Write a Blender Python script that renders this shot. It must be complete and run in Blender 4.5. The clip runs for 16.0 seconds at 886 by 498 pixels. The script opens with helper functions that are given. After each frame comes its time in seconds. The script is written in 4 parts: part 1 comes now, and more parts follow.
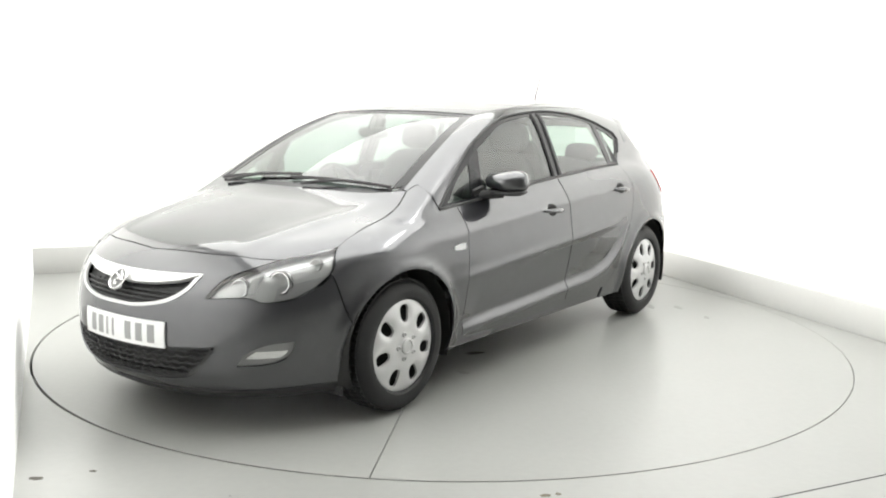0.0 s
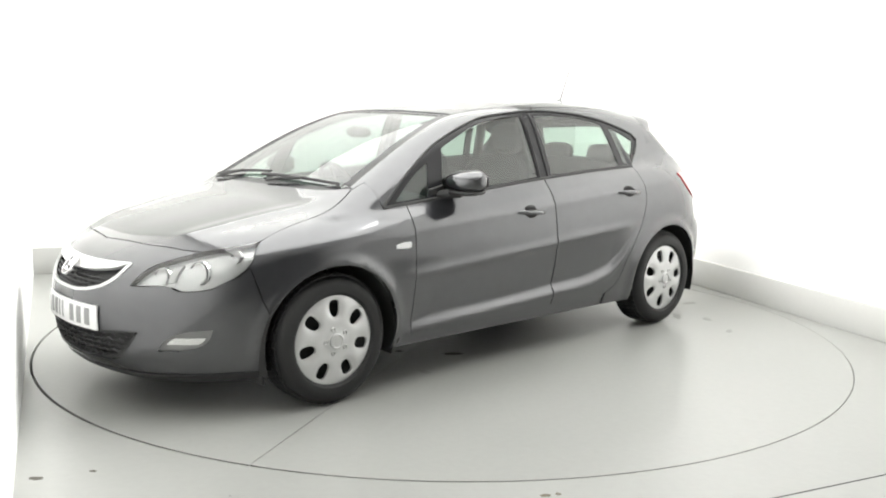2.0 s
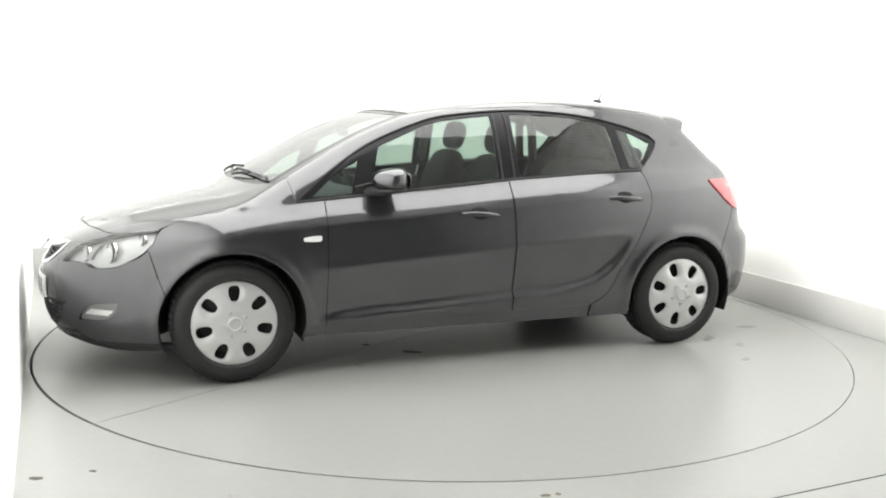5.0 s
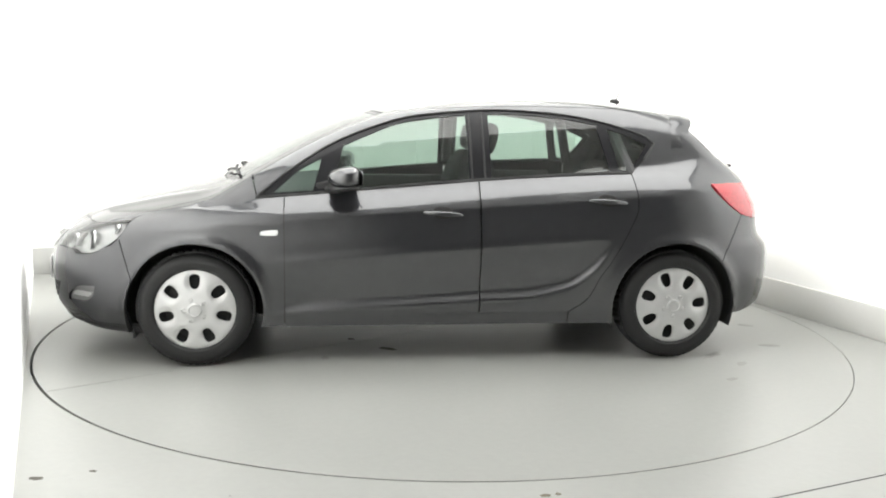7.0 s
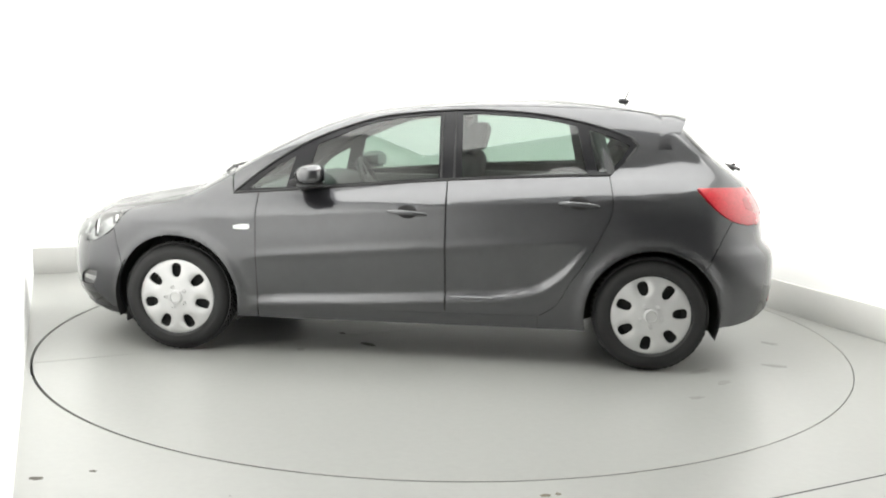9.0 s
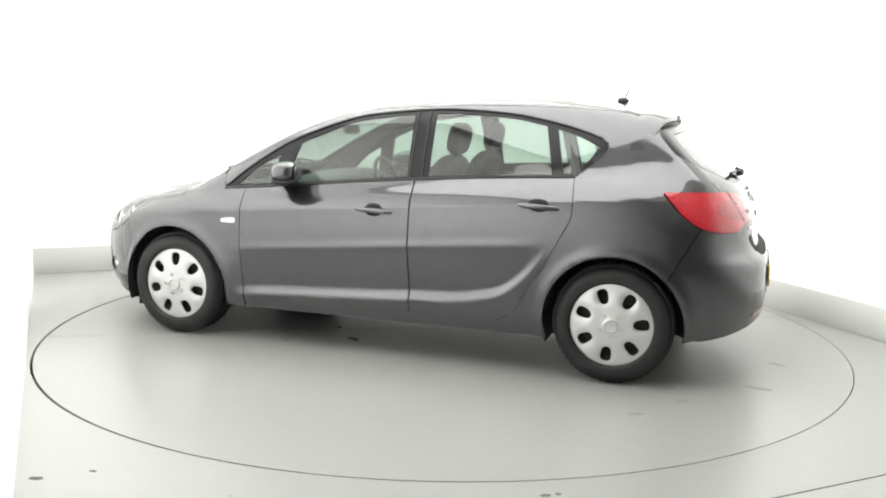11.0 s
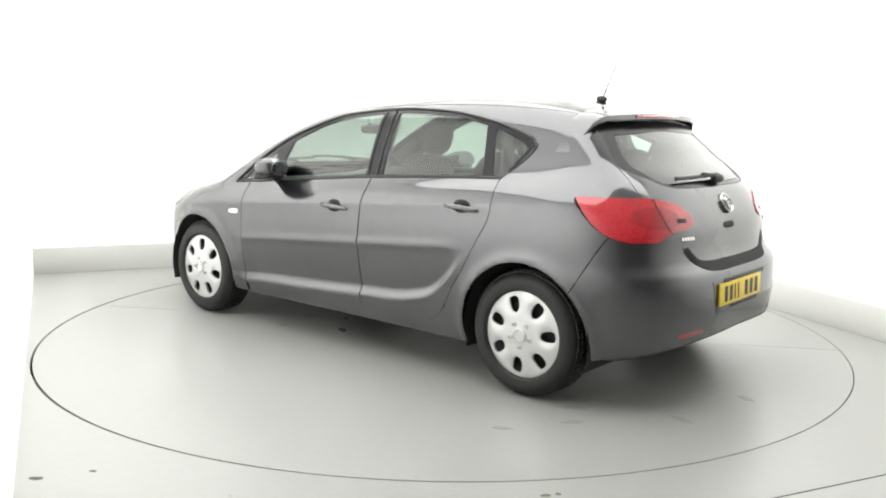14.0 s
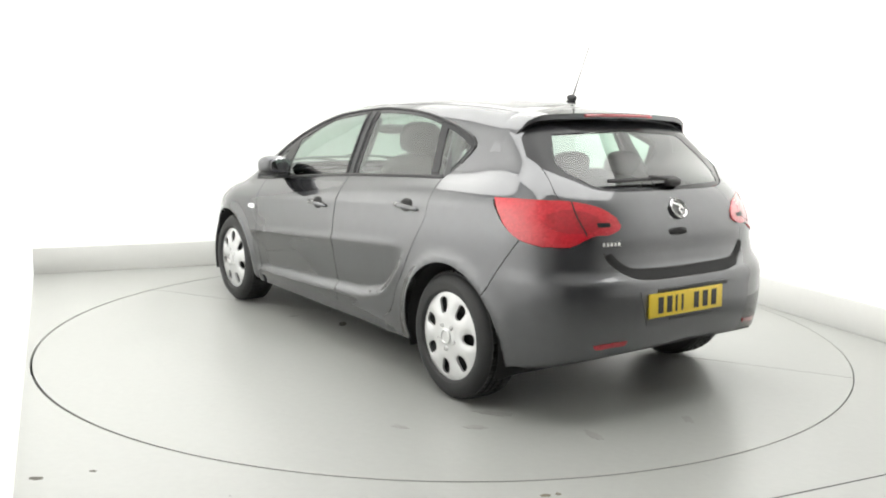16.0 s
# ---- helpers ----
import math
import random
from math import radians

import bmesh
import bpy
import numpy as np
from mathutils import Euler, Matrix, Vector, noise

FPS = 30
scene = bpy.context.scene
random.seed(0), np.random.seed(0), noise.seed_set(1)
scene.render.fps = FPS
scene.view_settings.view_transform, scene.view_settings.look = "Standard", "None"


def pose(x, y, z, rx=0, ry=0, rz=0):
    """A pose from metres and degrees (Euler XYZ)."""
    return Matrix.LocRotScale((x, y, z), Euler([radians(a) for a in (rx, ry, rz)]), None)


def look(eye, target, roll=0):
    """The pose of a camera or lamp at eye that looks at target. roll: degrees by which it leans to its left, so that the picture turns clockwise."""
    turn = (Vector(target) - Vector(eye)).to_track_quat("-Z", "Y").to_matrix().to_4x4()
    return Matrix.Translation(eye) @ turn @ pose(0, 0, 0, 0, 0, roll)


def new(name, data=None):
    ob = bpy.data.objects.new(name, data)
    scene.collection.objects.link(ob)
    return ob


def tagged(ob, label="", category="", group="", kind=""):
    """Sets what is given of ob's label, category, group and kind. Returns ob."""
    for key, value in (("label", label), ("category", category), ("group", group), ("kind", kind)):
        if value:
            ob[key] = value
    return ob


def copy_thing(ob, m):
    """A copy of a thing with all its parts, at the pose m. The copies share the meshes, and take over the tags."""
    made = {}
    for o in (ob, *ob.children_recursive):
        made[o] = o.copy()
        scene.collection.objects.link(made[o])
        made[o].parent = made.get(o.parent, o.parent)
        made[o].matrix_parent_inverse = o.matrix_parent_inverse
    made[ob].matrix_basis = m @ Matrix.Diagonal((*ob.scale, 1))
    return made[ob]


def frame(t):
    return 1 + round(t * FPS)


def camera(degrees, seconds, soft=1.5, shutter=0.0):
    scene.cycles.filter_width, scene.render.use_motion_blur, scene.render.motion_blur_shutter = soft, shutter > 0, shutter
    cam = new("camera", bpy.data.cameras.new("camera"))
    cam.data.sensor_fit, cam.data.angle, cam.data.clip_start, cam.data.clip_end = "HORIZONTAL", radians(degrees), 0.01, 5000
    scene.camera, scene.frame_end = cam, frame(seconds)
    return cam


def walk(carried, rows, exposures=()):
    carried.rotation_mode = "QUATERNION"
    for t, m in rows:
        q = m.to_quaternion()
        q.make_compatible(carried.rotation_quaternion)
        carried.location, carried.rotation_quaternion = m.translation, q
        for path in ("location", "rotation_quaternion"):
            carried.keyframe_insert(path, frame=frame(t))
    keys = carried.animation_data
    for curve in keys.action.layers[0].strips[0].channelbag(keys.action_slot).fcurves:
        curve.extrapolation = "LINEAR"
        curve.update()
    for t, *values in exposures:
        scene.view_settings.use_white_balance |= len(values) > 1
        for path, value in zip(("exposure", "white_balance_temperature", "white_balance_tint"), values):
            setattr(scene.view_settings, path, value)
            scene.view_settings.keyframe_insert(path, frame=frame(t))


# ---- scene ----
from mathutils.geometry import delaunay_2d_cdt

SEAM = 30.0
cam = camera(53.72, 16.0, soft=2.0)
EYE = pose(0, -5.639, 1.394) @ pose(0, 0, 0, 0, 0, 0.121) @ pose(0, 0, 0, 90 - 8.843) @ pose(0, 0, 0, 0, 0, 1.024)
walk(cam, [(0.0, EYE), (16.0, EYE)])

# ---- light: a white studio under a broad soft ceiling panel; unseen lamps added for its side walls ----
world = bpy.data.worlds.new("world")
scene.world = world
world.use_nodes = True
world.node_tree.nodes["Background"].inputs[0].default_value = (1, 1, 1, 1)
world.node_tree.nodes["Background"].inputs[1].default_value = 0.02
scene.view_settings.exposure = 0.0


def area_lamp(name, m, w, d, power, colour=(1, 1, 0.97), spread=180):
    data = bpy.data.lights.new(name, "AREA")
    data.spread = radians(spread)
    data.shape, data.size, data.size_y, data.energy, data.color = "RECTANGLE", w, d, power, colour
    lamp = new(name, data)
    lamp.matrix_world = m
    return lamp


STUDIO = pose(0, 0, 0, 0, 0, 24.2)
area_lamp("ceiling_lamp", STUDIO @ pose(0.0, 0.0, 3.85), 4.7, 6.0, 290)
# two lamps without fixtures, added only to brighten the side walls
for side, power in ((-1, 80), (1, 62)):
    area_lamp("wall_washer", STUDIO @ look((-1.0 * side, 0.0, 3.6), (2.5 * side, 0.0, 1.55)), 6.0, 0.5, power, spread=52)


# ---- materials ----
def material(name, colour, rough=0.5, metal=0.0, coat=0.0, grain=0.0, size=8.0, bump=0.0, bump_size=60.0, stain=0.0):
    """A surface whose colour drifts at two sizes and which has a fine relief."""
    m = bpy.data.materials.new(name)
    m.use_nodes = True
    n, l = m.node_tree.nodes, m.node_tree.links
    b = n["Principled BSDF"]
    b.inputs["Base Color"].default_value = (*colour, 1)
    b.inputs["Roughness"].default_value, b.inputs["Metallic"].default_value = rough, metal
    b.inputs["Coat Weight"].default_value, b.inputs["Coat Roughness"].default_value = coat, 0.03
    place = n.new("ShaderNodeTexCoord")
    if grain or stain:
        fine, broad = n.new("ShaderNodeTexNoise"), n.new("ShaderNodeTexNoise")
        fine.inputs["Scale"].default_value, broad.inputs["Scale"].default_value = size * 12, size * 0.35
        fine.inputs["Detail"].default_value, broad.inputs["Detail"].default_value = 4, 5
        mixed = n.new("ShaderNodeMath")
        mixed.operation = "MULTIPLY_ADD"
        mixed.inputs[1].default_value = 0.35
        l.new(place.outputs["Object"], fine.inputs["Vector"])
        l.new(place.outputs["Object"], broad.inputs["Vector"])
        l.new(fine.outputs["Fac"], mixed.inputs[0])
        half = n.new("ShaderNodeMath")
        half.operation = "MULTIPLY"
        half.inputs[1].default_value = 0.65
        l.new(broad.outputs["Fac"], half.inputs[0])
        l.new(half.outputs[0], mixed.inputs[2])
        ramp = n.new("ShaderNodeMapRange")
        ramp.inputs["From Min"].default_value, ramp.inputs["From Max"].default_value = 0.3, 0.7
        ramp.inputs["To Min"].default_value, ramp.inputs["To Max"].default_value = 1 - grain, 1 + grain
        l.new(mixed.outputs[0], ramp.inputs["Value"])
        tint = n.new("ShaderNodeVectorMath")
        tint.operation = "SCALE"
        tint.inputs[0].default_value = colour
        l.new(ramp.outputs[0], tint.inputs["Scale"])
        l.new(tint.outputs[0], b.inputs["Base Color"])
        if stain:
            gloss = n.new("ShaderNodeMapRange")
            gloss.inputs["From Min"].default_value, gloss.inputs["From Max"].default_value = 0.3, 0.7
            gloss.inputs["To Min"].default_value, gloss.inputs["To Max"].default_value = rough - stain, rough + stain
            l.new(broad.outputs["Fac"], gloss.inputs["Value"])
            l.new(gloss.outputs[0], b.inputs["Roughness"])
    if bump:
        relief, lift = n.new("ShaderNodeTexNoise"), n.new("ShaderNodeBump")
        relief.inputs["Scale"].default_value = bump_size
        lift.inputs["Strength"].default_value, lift.inputs["Distance"].default_value = bump, 0.002
        l.new(place.outputs["Object"], relief.inputs["Vector"])
        l.new(relief.outputs["Fac"], lift.inputs["Height"])
        l.new(lift.outputs["Normal"], b.inputs["Normal"])
    return m


def glass(name, tint, floor=0.09):
    """A thin pane: tinted where one looks through, with a mirror's gloss on it."""
    m = bpy.data.materials.new(name)
    m.use_nodes = True
    n, l = m.node_tree.nodes, m.node_tree.links
    n.remove(n["Principled BSDF"])
    clear, shine, mix, facing = n.new("ShaderNodeBsdfTransparent"), n.new("ShaderNodeBsdfGlossy"), n.new("ShaderNodeMixShader"), n.new("ShaderNodeLayerWeight")
    steep, gloss = n.new("ShaderNodeMath"), n.new("ShaderNodeMath")
    clear.inputs["Color"].default_value = (*tint, 1)
    shine.inputs["Roughness"].default_value = 0.02
    facing.inputs["Blend"].default_value = 0.5
    steep.operation, gloss.operation = "POWER", "MULTIPLY_ADD"
    steep.inputs[1].default_value, gloss.inputs[1].default_value, gloss.inputs[2].default_value = 4.0, 0.9, floor
    l.new(facing.outputs["Facing"], steep.inputs[0])
    l.new(steep.outputs[0], gloss.inputs[0])
    l.new(gloss.outputs[0], mix.inputs[0])
    l.new(clear.outputs[0], mix.inputs[1])
    l.new(shine.outputs[0], mix.inputs[2])
    l.new(mix.outputs[0], n["Material Output"].inputs["Surface"])
    return m


PAINT = material("grey_metallic_paint", (0.056, 0.057, 0.063), 0.28, 0.8, 1.0, 0.05, 40)
PAINT.node_tree.nodes["Principled BSDF"].inputs["Coat IOR"].default_value = 1.85
PAINT.node_tree.nodes["Principled BSDF"].inputs["Specular Tint"].default_value = (0.15, 0.15, 0.15, 1)
BLACK_GLOSS = material("black_gloss_trim", (0.016, 0.016, 0.018), 0.22, 0, 0.0, 0.1, 20)
BLACK_GLOSS.node_tree.nodes["Principled BSDF"].inputs["Specular IOR Level"].default_value = 0.25
BLACK = material("black_plastic", (0.022, 0.022, 0.023), 0.55, 0, 0, 0.2, 20, 0.25, 300)
DARK = material("dark_underbody", (0.012, 0.012, 0.012), 0.85, 0, 0, 0.25, 6)
RUBBER = material("tyre_rubber", (0.011, 0.011, 0.0115), 0.62, 0, 0, 0.25, 14, 0.2, 200)
SILVER = material("silver_cap_paint", (0.60, 0.60, 0.60), 0.3, 0.4, 0.3, 0.05, 30)
CHROME = material("chrome", (0.78, 0.78, 0.78), 0.12, 1.0, 0, 0.03, 20)
STEEL = material("dark_steel", (0.02, 0.02, 0.02), 0.65, 0.2, 0, 0.2, 20)
RED_LENS = material("red_lamp_lens", (0.44, 0.010, 0.022), 0.12, 0, 1.0, 0.08, 60)
RED_DARK = material("dark_red_lens", (0.22, 0.006, 0.014), 0.15, 0, 1.0, 0.08, 60)


def facets(m, dark, light, scale):
    """Small moulded prisms inside a lamp lens."""
    n, l = m.node_tree.nodes, m.node_tree.links
    place, cells, ramp = n.new("ShaderNodeTexCoord"), n.new("ShaderNodeTexVoronoi"), n.new("ShaderNodeValToRGB")
    cells.inputs["Scale"].default_value = scale
    ramp.color_ramp.elements[0].color, ramp.color_ramp.elements[1].color = (*dark, 1), (*light, 1)
    ramp.color_ramp.elements[1].position = 0.8
    l.new(place.outputs["Object"], cells.inputs["Vector"])
    l.new(cells.outputs["Color"], ramp.inputs["Fac"])
    l.new(ramp.outputs["Color"], n["Principled BSDF"].inputs["Base Color"])


facets(RED_LENS, (0.36, 0.005, 0.014), (0.50, 0.016, 0.028), 95)
facets(RED_DARK, (0.24, 0.004, 0.010), (0.36, 0.010, 0.020), 95)
SATIN = material("satin_silver_housing", (0.40, 0.40, 0.40), 0.22, 0.6, 0, 0.05, 40)
EMBLEM = material("grey_badge_enamel", (0.22, 0.22, 0.22), 0.3, 0.4)
PLATE_WHITE = material("white_plate", (0.80, 0.80, 0.80), 0.4, 0, 0, 0.02, 20)
PLATE_YELLOW = material("yellow_plate", (0.80, 0.58, 0.04), 0.4, 0, 0, 0.03, 20)
CLOTH = material("dark_seat_cloth", (0.035, 0.036, 0.038), 0.9, 0, 0, 0.25, 30, 0.5, 500)
LINING = material("grey_headlining", (0.42, 0.43, 0.41), 0.9, 0, 0, 0.06, 30, 0.3, 400)
DASH = material("dark_dashboard", (0.05, 0.052, 0.054), 0.6, 0, 0, 0.15, 30, 0.3, 400)
AMBER = material("amber_lamp", (0.7, 0.25, 0.03), 0.3)
MIRROR = material("mirror_glass", (0.22, 0.22, 0.23), 0.03, 1.0)
INK = material("black_plate_ink", (0.02, 0.02, 0.02), 0.5)
FAINT = material("grey_plate_ink", (0.30, 0.30, 0.30), 0.5)
WINDOW = glass("green_tinted_glass", (0.53, 0.63, 0.575))
LENS = glass("clear_lamp_lens", (0.93, 0.94, 0.94))
FLOOR = material("pale_grey_floor_paint", (0.300, 0.304, 0.290), 0.32, 0, 0, 0.06, 2.2, 0.12, 40, 0.05)
WALL = material("white_wall_paint", (0.86, 0.86, 0.85), 0.7, 0, 0, 0.012, 1.0, 0.1, 40)
BAND = material("pale_grey_skirting_paint", (0.52, 0.52, 0.505), 0.6, 0, 0, 0.03, 2.0, 0.1, 40)
DIM_SIDE = material("unseen_side_grey", (0.20, 0.20, 0.20), 0.7, 0, 0, 0.05, 1.0, 0.1, 40)
PIT = material("turntable_pit", (0.03, 0.03, 0.03), 0.9, 0, 0, 0.2, 8)
SCUFF = material("faint_scuff", (0.285, 0.283, 0.268), 0.5, 0, 0, 0.12, 30)
STAIN = material("faint_brown_stain", (0.15, 0.135, 0.10), 0.8, 0, 0, 0.3, 40)
DIRT = material("floor_dirt", (0.10, 0.095, 0.08), 0.9, 0, 0, 0.3, 40)


# ---- mesh helpers ----
def link(name, verts, faces, mat, parent=None, label="", normals=None, smooth=True):
    me = bpy.data.meshes.new(name)
    me.from_pydata([tuple(map(float, v)) for v in verts], [], [tuple(map(int, f)) for f in faces])
    me.materials.append(mat)
    me.shade_smooth() if smooth else me.shade_flat()
    if normals is not None:
        me.normals_split_custom_set_from_vertices([tuple(map(float, v)) for v in normals])
    me.update()
    ob = new(name, me)
    ob.parent = parent
    if label:
        ob["label"] = label
    return ob


def part(name, bm, mat, parent=None, label="", smooth=30):
    """Link a bmesh as one object under a thing or a part."""
    bmesh.ops.recalc_face_normals(bm, faces=bm.faces[:])
    me = bpy.data.meshes.new(name)
    bm.to_mesh(me)
    bm.free()
    me.materials.append(mat)
    me.shade_smooth()
    if smooth is not None:
        me.set_sharp_from_angle(angle=radians(smooth))
    ob = new(name, me)
    ob.parent = parent
    if label:
        ob["label"] = label
    return ob


def block(bm, m, sx, sy, sz, bevel=0.0, segments=2):
    """Add a box of that size, its edges rounded, at pose m."""
    made = bmesh.ops.create_cube(bm, size=1, matrix=m @ Matrix.Diagonal((sx, sy, sz, 1)))
    if bevel:
        edges = {e for v in made["verts"] for e in v.link_edges}
        bmesh.ops.bevel(bm, geom=list(edges), offset=bevel, segments=segments, profile=0.5, affect="EDGES")
    return bm


def lathe(bm, profile, m, n=64, closed=True):
    """Turn (radius, height) points about the z axis of m."""
    rings = [[bm.verts.new(m @ Vector((r * math.cos(a), r * math.sin(a), h))) for a in np.arange(n) * 2 * math.pi / n] for r, h in profile]
    for a, b in zip(rings, rings[1:] + (rings[:1] if closed else [])):
        for i in range(n):
            bm.faces.new((a[i], a[(i + 1) % n], b[(i + 1) % n], b[i]))
    return bm


def tube(bm, pts, r, n=8, r_end=None):
    """A rod through pts, its ends closed."""
    pts = [Vector(p) for p in pts]
    rings = []
    for i, p in enumerate(pts):
        d = (pts[min(i + 1, len(pts) - 1)] - pts[max(i - 1, 0)]).normalized()
        a = d.orthogonal().normalized()
        b = d.cross(a)
        q = r if r_end is None else r + (r_end - r) * i / (len(pts) - 1)
        rings.append([bm.verts.new(p + q * (a * math.cos(k * 2 * math.pi / n) + b * math.sin(k * 2 * math.pi / n))) for k in range(n)])
    for a, b in zip(rings, rings[1:]):
        j = min(range(n), key=lambda k: (b[k].co - a[0].co).length)
        for i in range(n):
            bm.faces.new((a[i], a[(i + 1) % n], b[(i + 1 + j) % n], b[(i + j) % n]))
    bm.faces.new(rings[0])
    bm.faces.new(rings[-1])
    return bm



# ---- the car's form: x forward from the front axle, y to its left, z up ----
def curve(*pts):
    """A smooth line through (a, b) points, as a function of a."""
    p = np.array(sorted(pts), float)
    m = np.gradient(p[:, 1], p[:, 0])
    s = np.linspace(p[0, 0], p[-1, 0], 600)
    i = np.clip(np.searchsorted(p[:, 0], s, "right") - 1, 0, len(p) - 2)
    h = p[i + 1, 0] - p[i, 0]
    u = (s - p[i, 0]) / h
    v = ((2 * u**3 - 3 * u**2 + 1) * p[i, 1] + (u**3 - 2 * u**2 + u) * h * m[i]
         + (3 * u**2 - 2 * u**3) * p[i + 1, 1] + (u**3 - u**2) * h * m[i + 1])
    return lambda a: np.interp(a, s, v)


def smax(a, b, k):
    h = np.maximum(k - np.abs(a - b), 0) / k
    return np.maximum(a, b) + h * h * k / 4


def step01(a, lo, hi):
    u = np.clip((a - lo) / (hi - lo), 0, 1)
    return u * u * (3 - 2 * u)


WIDTH = curve((0.1, 0.80), (0.2, 0.835), (0.3, 0.870), (0.45, 0.893), (0.6, 0.902), (0.72, 0.899), (0.84, 0.88), (0.95, 0.845), (1.06, 0.79), (1.2, 0.70))
NOSE = curve((0.1, 0.74), (0.18, 0.85), (0.26, 0.915), (0.4, 0.94), (0.52, 0.935), (0.6, 0.915), (0.68, 0.87), (0.76, 0.79), (0.9, 0.62), (1.1, 0.4))
TAIL = curve((0.1, -3.28), (0.2, -3.36), (0.3, -3.412), (0.42, -3.436), (0.56, -3.438), (0.62, -3.434), (0.66, -3.418), (0.70, -3.378), (0.75, -3.360), (0.85, -3.352), (0.97, -3.305), (1.06, -3.24), (1.2, -3.12))
DECK = curve((1.0, 0.60), (0.86, 0.705), (0.62, 0.812), (0.27, 0.909), (0.0, 0.966), (-0.3, 1.010), (-1.08, 1.057), (-2.0, 1.122), (-2.5, 1.15), (-3.0, 1.15), (-3.4, 1.08))
ROOF = curve((1.6, 0.1), (0.4, 0.75), (-0.1, 1.012), (-0.21, 1.073), (-0.42, 1.184), (-0.63, 1.282), (-0.92, 1.392), (-1.28, 1.465), (-1.68, 1.499), (-2.05, 1.506), (-2.42, 1.488), (-2.8, 1.438), (-3.1, 1.38))
BLADE = curve((-0.3, 0.275), (-0.6, 0.30), (-1.1, 0.325), (-1.55, 0.352), (-1.95, 0.388), (-2.1, 0.435), (-2.22, 0.535), (-2.32, 0.66))
SHOULDER = curve((0.4, 0.74), (-0.4, 0.80), (-1.3, 0.862), (-2.3, 0.93), (-3.0, 0.99))


def body(x, y, z):
    """Below nought inside the car's skin, about in metres."""
    y = np.abs(y)
    w = WIDTH(z)
    n = np.where(x > -1.3, 2.25, 3.7)
    end = np.where(x > -1.3, np.maximum(x + 0.1, 0) / (NOSE(z) + 0.1), np.maximum(-2.45 - x, 0) / (-2.45 - TAIL(z)))
    side = ((end**n + (y / w)**n) ** (1 / n) - 1) * w
    mid = step01(x, -2.38, -2.2) * (1 - step01(x, -0.62, -0.3))
    d = z - BLADE(x)
    deep = np.maximum(0.632 + 0.075 * (-1.3 - x) - BLADE(x), 0.02)
    u = np.clip(1 - d / deep, 0, 1)
    side = side - mid * (0.005 * np.exp(-(((d + 0.005) / 0.028)**2)) - 0.035 * np.minimum(deep / 0.26, 1) * u**1.05 * step01(d, 0.0, 0.065) + 0.007 * np.minimum(deep / 0.26, 1) * np.exp(-(((d - deep - 0.012) / 0.027)**2)))
    d = z - SHOULDER(x)
    side = side - 0.008 * np.exp(-(np.sqrt(d * d + 0.0001) - 0.01) / 0.035) * step01(x, -3.1, -2.7) * (1 - step01(x, 0.0, 0.4))
    for axle in (0, -2.685):
        r = np.hypot(x - axle, z - 0.32)
        side = side - 0.016 * np.exp(-(((r - 0.370) / 0.038)**2)) * (z > 0.1)
    top = z - DECK(x) + (0.098 - 0.02 * step01(-x, 0.3, 2.0)) * (y / 0.82)**2.6
    top = top - 0.007 * np.exp(-(((y - 0.57 + 0.2 * x) / 0.05)**2)) * step01(x, -0.35, -0.1) * (1 - step01(x, 0.45, 0.75))
    low = smax(smax(side, top, 0.10), 0.15 - z, 0.06)
    u = z - 0.95
    pane = (y - (0.81 - 0.30 * u - 0.26 * u * u - 0.03 * (np.maximum(-x - 1.3, 0) / 1.1)**2)) * 0.94
    xw = x + 0.29 * y * y * step01(x, -1.7, -0.8)
    roof = (z - ROOF(xw) + 0.048 * (y / 0.55)**2 * step01(-x, 0.7, 1.5)) * 0.93
    rear = (z - 1.335 - (x - 0.24 * y * y + 2.922) * 0.93) * 0.73
    high = smax(smax(pane, roof, 0.085), rear, 0.07)
    back = step01(-x, 2.6, 2.9)
    high = smax(high, 0.9 + 0.13 * back - z, 0.002 + 0.09 * back)
    return -smax(-low, -high, 0.03 + 0.04 * back)


def grad(p):
    e = 0.002
    g = np.stack([body(*(p + d).T) - body(*(p - d).T) for d in np.eye(3) * e], 1)
    return g / np.linalg.norm(g, axis=1)[:, None]


def cast(origin, way):
    """Where rays from inside the car leave its skin."""
    lo, hi = np.zeros(len(way)), np.full(len(way), 2.2)
    found = np.zeros(len(way), bool)
    for d in np.linspace(0.03, 2.2, 90):
        out = (body(*(origin + way * d).T) > 0) & ~found
        hi[out] = d
        found |= out
        lo[~found] = d
    for _ in range(22):
        m = (lo + hi) / 2
        out = body(*(origin + way * m[:, None]).T) > 0
        hi, lo = np.where(out, m, hi), np.where(out, lo, m)
    return origin + way * hi[:, None]


FRONT_AXIS, REAR_AXIS, CORE = -0.15, -2.35, 0.55


def to_plan(p, mode):
    x, y, z = p.T
    if mode == "roll":
        return np.stack([x, np.arctan2(z - CORE, y) * 0.8], 1)
    if mode == "nose":
        return np.stack([np.arctan2(y, x - FRONT_AXIS) * 0.8, z], 1)
    return np.stack([np.arctan2(y, REAR_AXIS - x) * 0.8, z], 1)


